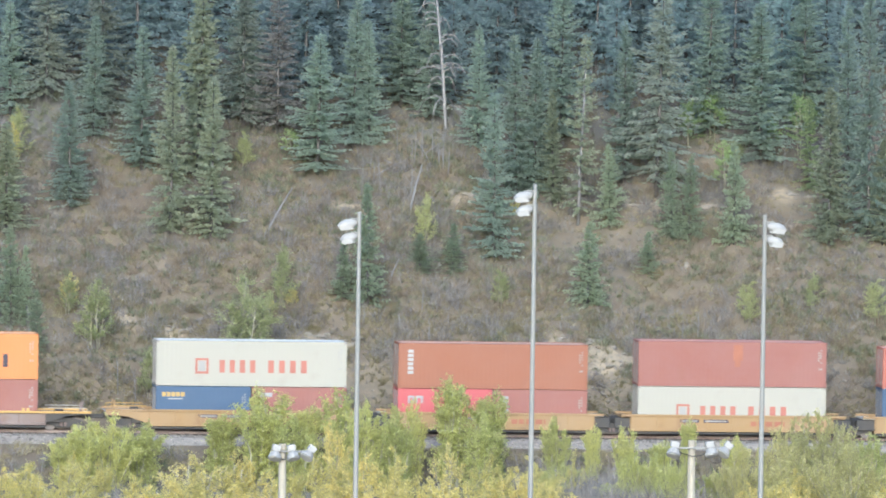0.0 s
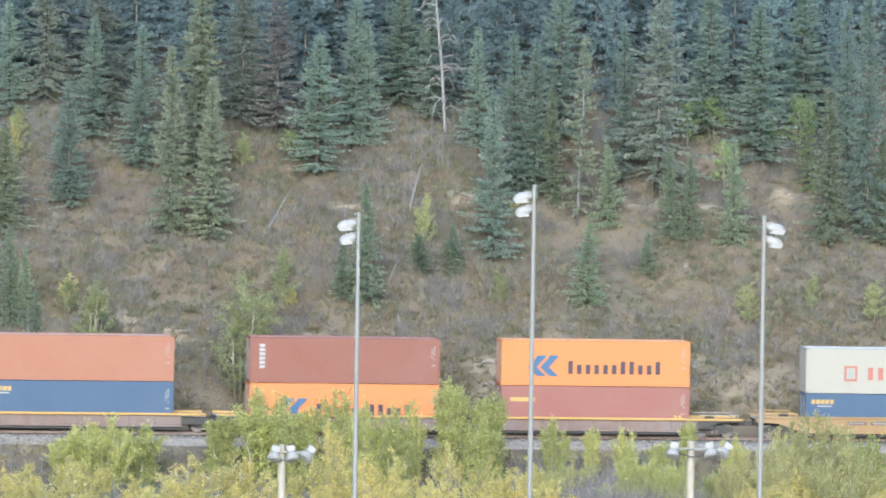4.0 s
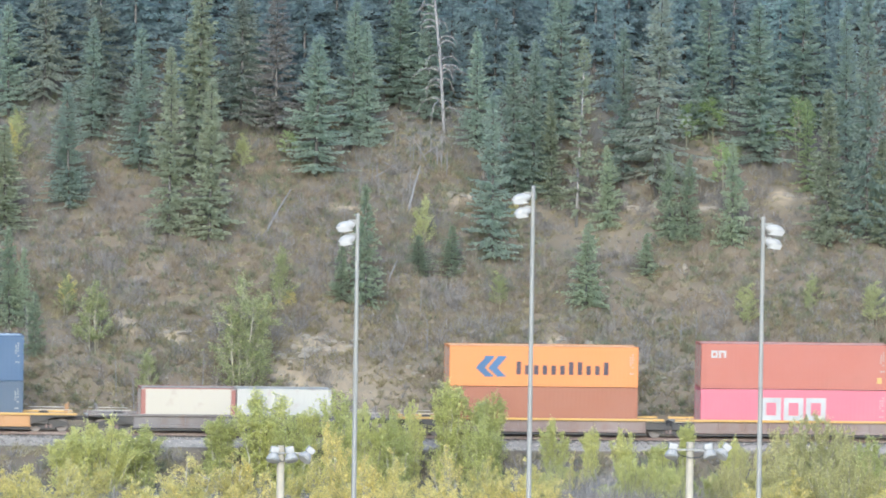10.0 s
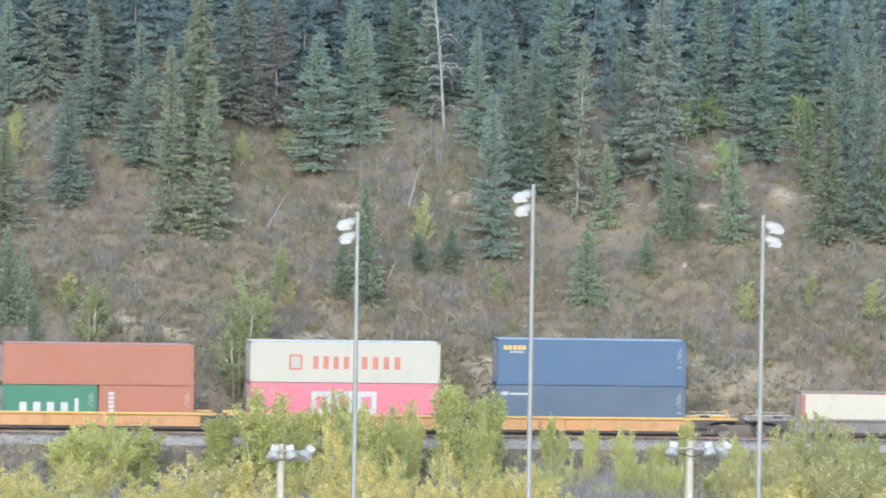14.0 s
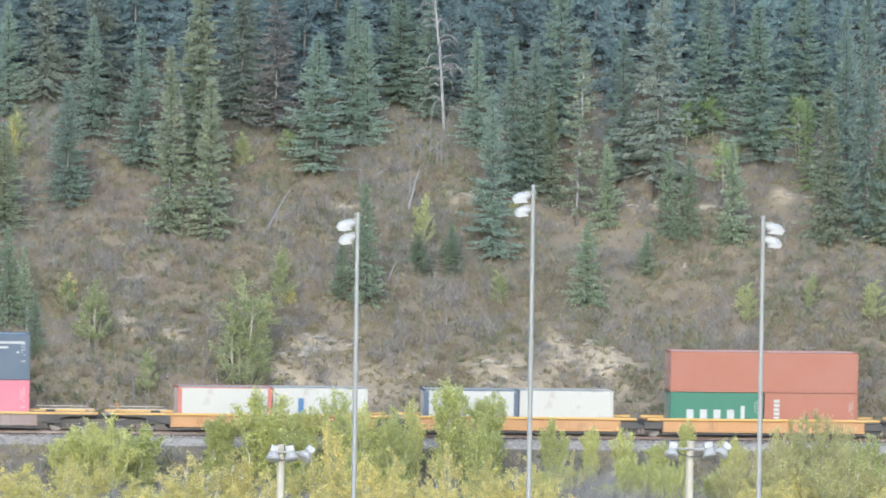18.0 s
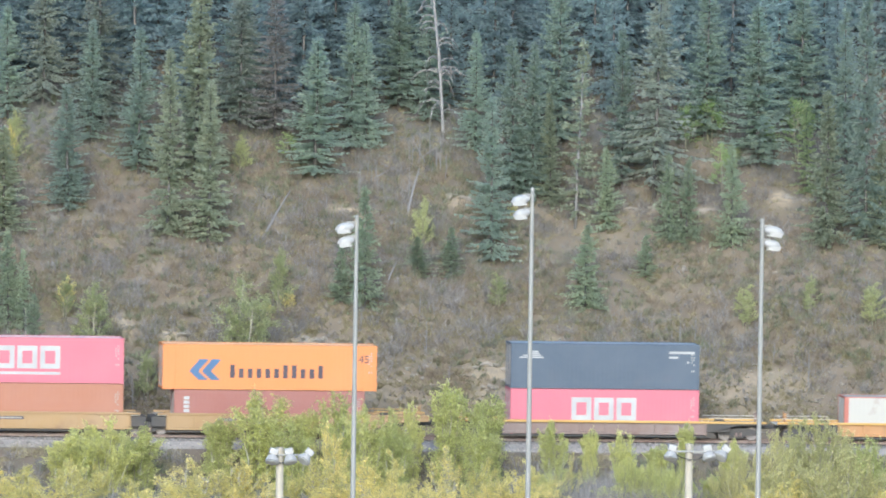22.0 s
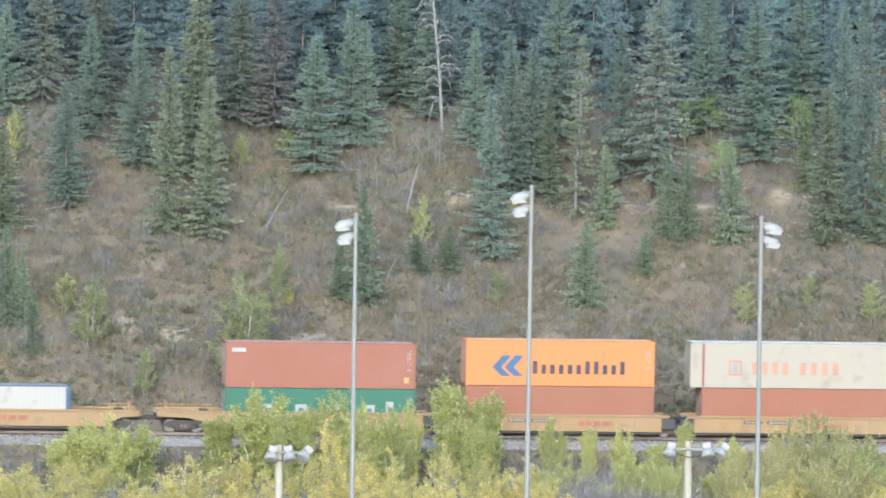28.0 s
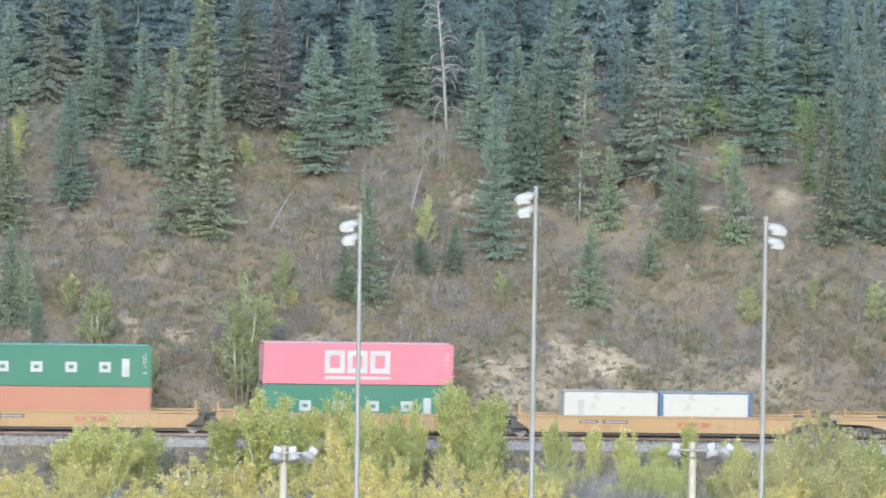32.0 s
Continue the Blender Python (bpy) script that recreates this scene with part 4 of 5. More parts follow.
def plant(kinds, x, y, high, wide, rng, label="", category="", group=""):
    """Sets one grown copy of a kind (thing, height, half width) on the ground."""
    ob, h0, w0 = kinds
    m = pose(x, y, hill(x, y) - 0.05, rng.uniform(-1.5, 1.5), rng.uniform(-1.5, 1.5), rng.uniform(0, 360)) @ Matrix.Diagonal((wide / w0, wide / w0, high / h0, 1))
    return tagged(copy_thing(ob, m), label, category, group)


def forest():
    rng = random.Random(3)
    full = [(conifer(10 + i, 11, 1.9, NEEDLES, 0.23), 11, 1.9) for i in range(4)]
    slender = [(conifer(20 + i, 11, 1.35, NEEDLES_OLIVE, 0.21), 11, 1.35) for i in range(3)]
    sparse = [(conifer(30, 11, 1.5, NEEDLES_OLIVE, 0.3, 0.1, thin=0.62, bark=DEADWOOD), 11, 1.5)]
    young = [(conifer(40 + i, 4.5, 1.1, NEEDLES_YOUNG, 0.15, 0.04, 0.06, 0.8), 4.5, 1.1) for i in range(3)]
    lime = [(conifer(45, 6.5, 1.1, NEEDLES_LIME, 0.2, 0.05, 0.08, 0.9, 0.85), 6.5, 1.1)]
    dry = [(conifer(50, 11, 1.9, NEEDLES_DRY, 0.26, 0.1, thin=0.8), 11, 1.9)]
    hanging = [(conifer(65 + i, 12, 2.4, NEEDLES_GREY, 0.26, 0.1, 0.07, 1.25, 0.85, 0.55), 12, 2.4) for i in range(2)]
    # The back rows wear the paler, bluer needles that paint haze by distance.
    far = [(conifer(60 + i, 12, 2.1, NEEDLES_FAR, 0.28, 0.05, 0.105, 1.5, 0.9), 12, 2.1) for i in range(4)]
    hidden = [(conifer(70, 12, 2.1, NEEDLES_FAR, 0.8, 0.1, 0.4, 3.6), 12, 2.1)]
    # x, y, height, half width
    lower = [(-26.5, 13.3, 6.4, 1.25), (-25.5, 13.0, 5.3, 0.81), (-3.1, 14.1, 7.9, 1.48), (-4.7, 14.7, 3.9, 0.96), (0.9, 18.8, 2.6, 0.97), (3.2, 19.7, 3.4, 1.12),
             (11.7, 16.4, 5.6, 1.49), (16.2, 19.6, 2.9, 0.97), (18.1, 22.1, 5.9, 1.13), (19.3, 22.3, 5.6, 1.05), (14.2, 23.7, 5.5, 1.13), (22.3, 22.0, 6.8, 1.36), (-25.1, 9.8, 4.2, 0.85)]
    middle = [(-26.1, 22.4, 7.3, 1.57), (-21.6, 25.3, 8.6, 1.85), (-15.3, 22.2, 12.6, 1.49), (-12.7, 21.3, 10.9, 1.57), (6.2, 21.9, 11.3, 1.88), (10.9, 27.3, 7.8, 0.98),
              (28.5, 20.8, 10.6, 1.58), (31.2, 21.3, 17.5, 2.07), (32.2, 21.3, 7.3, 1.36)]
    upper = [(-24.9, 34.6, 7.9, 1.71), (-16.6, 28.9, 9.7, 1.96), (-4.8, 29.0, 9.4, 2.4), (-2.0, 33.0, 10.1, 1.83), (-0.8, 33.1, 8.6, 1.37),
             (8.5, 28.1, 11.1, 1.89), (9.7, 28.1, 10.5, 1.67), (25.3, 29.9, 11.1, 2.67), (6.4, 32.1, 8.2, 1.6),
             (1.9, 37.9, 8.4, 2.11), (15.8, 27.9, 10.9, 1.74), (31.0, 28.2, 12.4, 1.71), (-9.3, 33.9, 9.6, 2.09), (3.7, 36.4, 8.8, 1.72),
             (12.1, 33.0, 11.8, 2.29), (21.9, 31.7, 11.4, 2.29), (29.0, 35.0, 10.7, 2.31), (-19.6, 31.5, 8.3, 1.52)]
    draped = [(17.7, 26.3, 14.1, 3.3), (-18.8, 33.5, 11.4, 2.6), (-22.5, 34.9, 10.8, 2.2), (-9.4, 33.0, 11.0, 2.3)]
    g = "spruces on the slope"
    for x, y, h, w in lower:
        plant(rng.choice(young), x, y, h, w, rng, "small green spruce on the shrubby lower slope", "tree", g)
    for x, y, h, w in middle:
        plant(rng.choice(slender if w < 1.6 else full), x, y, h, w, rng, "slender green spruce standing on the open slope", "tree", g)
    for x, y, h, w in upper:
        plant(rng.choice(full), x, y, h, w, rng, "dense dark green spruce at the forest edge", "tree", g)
    plant(slender[1], -13.0, 27.3, 14.2, 2.0, rng, "tall olive spruce with sunlit needle tint at the forest edge", "tree", g)
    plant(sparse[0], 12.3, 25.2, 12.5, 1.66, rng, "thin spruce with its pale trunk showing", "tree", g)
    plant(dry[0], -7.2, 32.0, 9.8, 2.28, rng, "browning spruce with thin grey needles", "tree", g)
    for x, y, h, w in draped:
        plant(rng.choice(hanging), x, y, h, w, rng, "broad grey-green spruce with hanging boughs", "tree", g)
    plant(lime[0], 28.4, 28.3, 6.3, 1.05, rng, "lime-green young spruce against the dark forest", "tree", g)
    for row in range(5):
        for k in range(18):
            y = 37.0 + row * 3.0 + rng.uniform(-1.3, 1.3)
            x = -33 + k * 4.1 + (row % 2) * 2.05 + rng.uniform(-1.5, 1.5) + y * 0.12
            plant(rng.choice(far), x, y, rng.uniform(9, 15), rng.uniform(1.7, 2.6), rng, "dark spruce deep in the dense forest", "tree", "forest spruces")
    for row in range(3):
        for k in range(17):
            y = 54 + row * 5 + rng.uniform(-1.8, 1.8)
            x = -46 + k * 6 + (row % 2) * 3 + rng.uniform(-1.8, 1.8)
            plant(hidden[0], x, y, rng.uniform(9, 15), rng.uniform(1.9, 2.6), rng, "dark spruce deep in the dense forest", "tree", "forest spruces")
    for ob in [k[0] for k in full + slender + sparse + young + lime + dry + hanging + far + hidden]:
        for o in (*ob.children_recursive, ob):
            bpy.data.objects.remove(o)


forest()


def leafy(name, seed, high, wide, mat, stems=7, boughs=9, twigs=5, leaves=15, leaf=0.1, upright=0.55, low=0.2, reach=0.26, girth=1.0, bark=None):
    """A young broadleaf: stems that part into boughs and twigs, with leaves along the twigs alone, so that light shows between."""
    rng = np.random.RandomState(seed)
    bark = bark or PALE_BARK
    wood, roots, along, across, fine = [], [], [], [], Geo()
    up = np.array([0, 0, 1.0])

    def leaf_out(a, b, n):
        f = rng.uniform(0.15, 1.08, (n, 1))
        roots.append(a + (b - a) * f + rng.normal(size=(n, 3)) * 0.06)
        d = unit(rng.normal(size=(n, 3)) + unit(b - a) * 0.8 + up * 0.3) * leaf * rng.uniform(0.65, 1.35, (n, 1))
        along.append(d)
        across.append(unit(np.cross(d, rng.normal(size=(n, 3)))) * leaf * 0.4)

    for k in range(stems):
        a = 2 * math.pi * k / stems + rng.uniform(-0.6, 0.6)
        out = np.array([math.cos(a), math.sin(a), 0])
        r = wide * rng.uniform(0.03, 0.85) ** 0.75
        h = high * rng.uniform(0.75, 1.0) * (1 - 0.35 * (r / wide) ** 2)
        if k == 0:
            r, h = wide * 0.1, high
        foot, mid = out * (0.1 + 0.25 * r) - up * 0.3, out * r * 0.6 + up * h * 0.5 + rng.normal(size=3) * 0.08
        top = out * r + up * h
        w = 0.0085 * high * girth
        wood.append(Geo().tube([foot, mid, (mid + top) / 2 + rng.normal(size=3) * 0.06, top], [w, w * 0.7, w * 0.4, 0.008], 5))
        leaf_out(mid + (top - mid) * 0.6, top, leaves * 2)
        for b in range(boughs):
            f = low + (0.97 - low) * (b + rng.rand()) / boughs
            p = mid + (top - mid) * (f - 0.5) * 2 if f > 0.5 else foot + (mid - foot) * f * 2
            t = rng.uniform(0, 2 * math.pi)
            outward = unit(np.array([math.cos(t), math.sin(t), 0]) + out * 0.5)
            way = unit(outward * (1 - upright) + up * upright + rng.normal(size=3) * 0.12)
            length = high * reach * (1.12 - f) * rng.uniform(0.6, 1.25)
            end = p + way * length + up * 0.08 * length
            if end[2] < 0.2:
                continue
            fine.tube([p, p + way * length * 0.5 - up * 0.03 * length, end], [0.017 * girth, 0.011 * girth, 0.005], 3, caps=False)
            leaf_out(p + (end - p) * 0.5, end, leaves)
            for _ in range(twigs):
                g = rng.uniform(0.25, 1.0)
                u = p + (end - p) * g
                v = u + unit(way + rng.normal(size=3) * 0.45 + up * 0.25) * rng.uniform(0.2, 0.5) * (0.6 + 0.12 * high)
                fine.tube([u, v], [0.008 * girth, 0.003], 3, caps=False)
                leaf_out(u, v, int(leaves * rng.uniform(0.5, 1.3)))
    ob = new(name)
    for g in wood:
        part("stem", g.mesh("stem", bark, True), bark, ob)
    tagged(part("twig_work", fine.mesh("twig_work", bark), bark, ob), kind="stuff")
    part("crown", blades(np.concatenate(roots), np.concatenate(along), np.concatenate(across), mat, "crown"), mat, ob)
    return ob


def thicket():
    rng = random.Random(8)
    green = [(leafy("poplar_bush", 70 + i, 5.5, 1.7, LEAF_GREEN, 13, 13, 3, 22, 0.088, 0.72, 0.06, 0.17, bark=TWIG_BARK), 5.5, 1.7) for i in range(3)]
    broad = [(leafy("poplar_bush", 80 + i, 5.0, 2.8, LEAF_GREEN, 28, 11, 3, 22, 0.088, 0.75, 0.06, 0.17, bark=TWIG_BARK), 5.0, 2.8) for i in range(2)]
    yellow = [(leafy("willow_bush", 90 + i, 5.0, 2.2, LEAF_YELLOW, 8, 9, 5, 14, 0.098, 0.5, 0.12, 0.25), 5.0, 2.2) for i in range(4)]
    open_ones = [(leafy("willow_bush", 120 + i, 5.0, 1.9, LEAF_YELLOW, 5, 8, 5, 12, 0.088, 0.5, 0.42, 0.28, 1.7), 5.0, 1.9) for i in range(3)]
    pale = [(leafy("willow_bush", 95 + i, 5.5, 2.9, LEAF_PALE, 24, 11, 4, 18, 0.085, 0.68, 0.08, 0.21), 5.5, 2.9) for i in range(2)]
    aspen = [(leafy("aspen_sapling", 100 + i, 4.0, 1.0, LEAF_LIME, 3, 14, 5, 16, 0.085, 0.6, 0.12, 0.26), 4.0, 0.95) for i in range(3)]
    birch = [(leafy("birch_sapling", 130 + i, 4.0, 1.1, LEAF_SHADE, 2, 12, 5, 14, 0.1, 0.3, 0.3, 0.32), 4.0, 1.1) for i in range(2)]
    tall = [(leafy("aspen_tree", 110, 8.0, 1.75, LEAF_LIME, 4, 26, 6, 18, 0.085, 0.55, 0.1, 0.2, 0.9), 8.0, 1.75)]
    # by the track: x, y, height, half width
    near_track = [(-24.8, -14, 4.4, 2.62), (-20.3, -11, 4.4, 2.62), (-12.5, -9, 6.5, 3.17), (-14.9, -8, 4.5, 2.37), (-10.7, -11, 5.3, 2.1), (-7.8, -10, 6.4, 2.62), (-6.4, -13, 6.1, 1.84), (-0.5, -9, 7.3, 2.62), (1.8, -11, 6.9, 2.31), (-2.9, -8, 5.4, 1.26), (-4.6, -13, 4.8, 2.1), (6, -10, 5, 1.5),
                  (8, -12, 4.6, 1.2), (10.2, -11, 4.7, 1.4), (14.5, -9, 4.8, 1.16), (24.2, -20, 5, 2.1), (-9.4, -8.5, 5.2, 1.9), (-4.4, -9.5, 5.6, 1.8), (0.8, -13, 5.4, 2), (12.2, -13, 4, 1.6), (17.2, -11, 4, 1.5)]
    wide_ones = [(-22.7, -12, 5.3, 3.68), (9.1, -24, 3.9, 2.46), (10.6, -28, 3.9, 1.75)]
    pale_ones = [(21.7, -14, 5.8, 2.98), (19.2, -16, 5.3, 1.75), (24.2, -12, 5.1, 1.75), (17.2, -32, 5.1, 2.81), (20.0, -36, 5.6, 3.16), (14.4, -30, 5.0, 2.11)]
    front = [(-10.0, -26, 5.8, 1.75), (-29.9, -36, 4.1, 2.81), (-27.5, -40, 4.0, 2.46), (-19.9, -34, 4.4, 2.81), (-16.6, -32, 4.3, 2.11), (-7.2, -34, 4.8, 1.75), (-2.8, -24, 4.3, 1.4), (-1.2, -30, 4.4, 1.75),
             (1.9, -28, 3.7, 1.75), (5.2, -22, 3.8, 1.05), (-12.2, -36, 5.1, 2.11), (-23.7, -42, 3.7, 2.11), (-9.4, -38, 4.8, 2.11), (-5.8, -44, 4.3, 2.11), (-16.1, -46, 4.2, 2.11)]
    slope = [(-21.2, 10.5, 4.5, 1.54), (-22.7, 14.8, 2.4, 0.81), (-8.6, 15.4, 3.8, 0.96), (1.7, 21.6, 3.5, 0.9), 
             (26.5, 15.0, 2.4, 0.75), (22.1, 14.1, 2.8, 0.97), (30.5, 13.7, 2.8, 1.12), (-17.9, 8.2, 3.1, 0.88), (-9.9, 27.6, 2.4, 0.83), (-24.9, 29.3, 3.4, 0.98), (23.5, 29.6, 1.4, 0.91), (5.9, 16.4, 2.4, 0.82)]
    for x, y, h, w in near_track:
        plant(rng.choice(green), x, y, h, w, rng, "fresh green poplar bush with upright shoots beside the track", "bush", "bushes below the track")
    for x, y, h, w in [(5.2, -19, 2.7, 1.7), (7.6, -25, 2.4, 1.9), (11.6, -21, 2.9, 2.0), (13.6, -25, 2.7, 1.8), (3.4, -25, 2.8, 1.6), (9.6, -18, 2.4, 1.5)]:
        plant(rng.choice(green), x, y, h, w, rng, "low green poplar sucker growth among grey scrub", "bush", "bushes below the track")
    for x, y, h, w in wide_ones:
        plant(rng.choice(broad), x, y, h, w, rng, "broad rounded green poplar bush below the track", "bush", "bushes below the track")
    for x, y, h, w in pale_ones:
        plant(rng.choice(pale), x, y, h, w, rng, "broad pale yellow-green willow bush below the track", "bush", "bushes below the track")
    for x, y, h, w in front:
        plant(rng.choice(yellow + open_ones), x, y, h, w, rng, "yellow-green budding willow bush with pale branches", "bush", "willows on the valley floor")
    shade = [(-6.6, 30.2, 2.0, 0.9), (20.6, 31.0, 3.2, 1.3), (22.4, 26.6, 3.6, 1.15), (28.2, 31.6, 4.2, 1.25), (22.3, 31.4, 3.0, 1.3), (29.1, 34.6, 2.6, 1.31), (26.2, 31.4, 2.7, 0.99)]
    for x, y, h, w in shade:
        plant(rng.choice(birch), x, y, h, w, rng, "soft green broadleaf sapling at the forest edge", "tree", "broadleaf saplings at the forest edge")
    for x, y, h, w in slope:
        plant(rng.choice(aspen), x, y, h, w, rng, "thin lime-green aspen sapling on the dry slope", "tree", "aspen saplings on the slope")
    for x, y, h, w in [(-22.4, 16.2, 2.2, 0.95), (-7.9, 15.3, 1.3, 0.8), (-25.2, 29.0, 3.0, 0.8), (-9.5, 14.6, 1.1, 0.7), (8.2, 26.0, 1.2, 0.6)]:
        plant(rng.choice(yellow), x, y, h, w, rng, "small yellow budding shrub on the dry slope", "bush", "yellow shrubs on the slope")
    plant(tall[0], -12.0, 7.5, 8.1, 2.9, rng, "tall lime-green aspen growing behind the track", "tree", "aspen saplings on the slope")
    for i in range(58):
        x, y = -33 + 1.03 * i + rng.uniform(-0.8, 0.8), rng.uniform(-48, -30)
        if not 2 < x < 13:
            plant(rng.choice(yellow), x, y, rng.uniform(2.8, 4.0), rng.uniform(1.6, 2.4), rng, "low yellow-green willow bush on the valley floor", "bush", "willows on the valley floor")
    for ob in [k[0] for k in green + broad + yellow + pale + aspen + birch + tall + open_ones]:
        for o in (*ob.children_recursive, ob):
            bpy.data.objects.remove(o)


thicket()


# ---- low growth, too much to count ----
def growth(name, label, mat, count, box, high, twigs, wide, lean, seed, keep=None, dome=0.0):
    rng = np.random.RandomState(seed)
    roots, along, across = [], [], []
    made = 0
    while made < count:
        x, y = rng.uniform(box[0], box[1]), rng.uniform(box[2], box[3])
        made += 1
        if keep and rng.rand() > keep(x, y):
            continue
        h = high * rng.uniform(0.45, 1.25)
        n = int(twigs * rng.uniform(0.6, 1.3))
        if dome:
            way = unit(np.column_stack([rng.normal(size=n), rng.normal(size=n), np.abs(rng.normal(size=n)) + 0.1]))
            foot = np.array([x, y, hill(x, y) - 0.05]) + way * np.array([0.8, 0.8, 0.75]) * h * rng.uniform(0.0, 0.75, size=(n, 1))
            d = (way + rng.normal(size=(n, 3)) * 0.8 + np.array([0, 0, 0.3])) * h * dome
        else:
            foot = np.column_stack([x + rng.normal(size=n) * high * 0.22, y + rng.normal(size=n) * high * 0.22, np.full(n, hill(x, y) - 0.05)])
            d = np.column_stack([rng.normal(size=n) * lean, rng.normal(size=n) * lean, np.ones(n)]) * h * rng.uniform(0.5, 1.1, size=(n, 1))
        roots.append(foot)
        along.append(d)
        across.append(unit(np.column_stack([rng.normal(size=n), rng.normal(size=n) * 0.5, np.zeros(n)])) * wide * rng.uniform(0.5, 1.3, size=(n, 1)))
    m = blades(np.concatenate(roots), np.concatenate(along), np.concatenate(across), mat, name)
    return tagged(new(name, m), label, "undergrowth", kind="stuff")


def patchy(k, low, high):
    def keep(x, y):
        v = noise.noise(Vector((x * k, y * k, low * 10))) * 0.5 + 0.5
        return ease(low, high, v) * (1 - 0.9 * bare(x, y))
    return keep


growth("grey_shrubs", "leafless grey-purple shrubs covering the slope", TWIGS, 5600, (-40, 42, 8.5, 44), 1.2, 96, 0.016, 0.5, 1, patchy(0.2, 0.38, 0.56), 0.22)
growth("brown_shrubs", "russet leafless shrubs on the slope", RUSSET, 5200, (-40, 42, 8.5, 44), 0.95, 80, 0.016, 0.5, 7, patchy(0.15, 0.36, 0.55), 0.24)
growth("low_shrubs", "low bare shrubs on the slope and banks", TWIGS, 8000, (-38, 40, 7.0, 40), 0.5, 34, 0.016, 0.7, 2, patchy(0.35, 0.24, 0.45), 0.36)
growth("dry_grass", "tufts of dry straw-coloured grass on the slope", GRASS, 12000, (-40, 42, 6.5, 42), 0.4, 22, 0.02, 0.8, 3, patchy(0.3, 0.34, 0.56))
growth("undergrowth", "olive-green undergrowth patches on the slope", UNDERGROWTH, 8000, (-40, 42, 7.0, 44), 0.7, 52, 0.032, 0.9, 4, patchy(0.13, 0.38, 0.54), 0.24)
growth("bank_grass", "olive and tan grass clumps over the cut bank", BANK_GRASS, 6500, (-38, 40, 6.5, 16), 0.5, 34, 0.022, 0.8, 11, patchy(0.22, 0.34, 0.52), 0.3)
growth("slope_grass", "olive-tan grass patches on the slope", BANK_GRASS, 5000, (-38, 40, 14, 32), 0.5, 34, 0.022, 0.8, 12, patchy(0.14, 0.42, 0.56), 0.3)
growth("valley_scrub", "grey bare scrub on the valley floor", TWIGS, 3200, (-45, 38, -50, -5.2), 1.2, 50, 0.022, 0.45, 5, patchy(0.2, 0.28, 0.55), 0.4)
growth("valley_brush", "dense grey bare brush below the track", TWIGS, 650, (3, 12.5, -34, -12), 1.9, 80, 0.022, 0.45, 15, patchy(0.25, 0.2, 0.4), 0.42)
growth("valley_grass", "dry and green grass on the valley floor", UNDERGROWTH, 3800, (-45, 38, -50, -4.6), 0.7, 30, 0.03, 0.6, 6, patchy(0.3, 0.3, 0.55))
growth("bank_weeds", "straggling weeds at the foot of the ballast bank", GRASS, 1500, (-36, 34, -7.5, -4.0), 0.5, 26, 0.025, 0.6, 9, patchy(0.4, 0.3, 0.5))


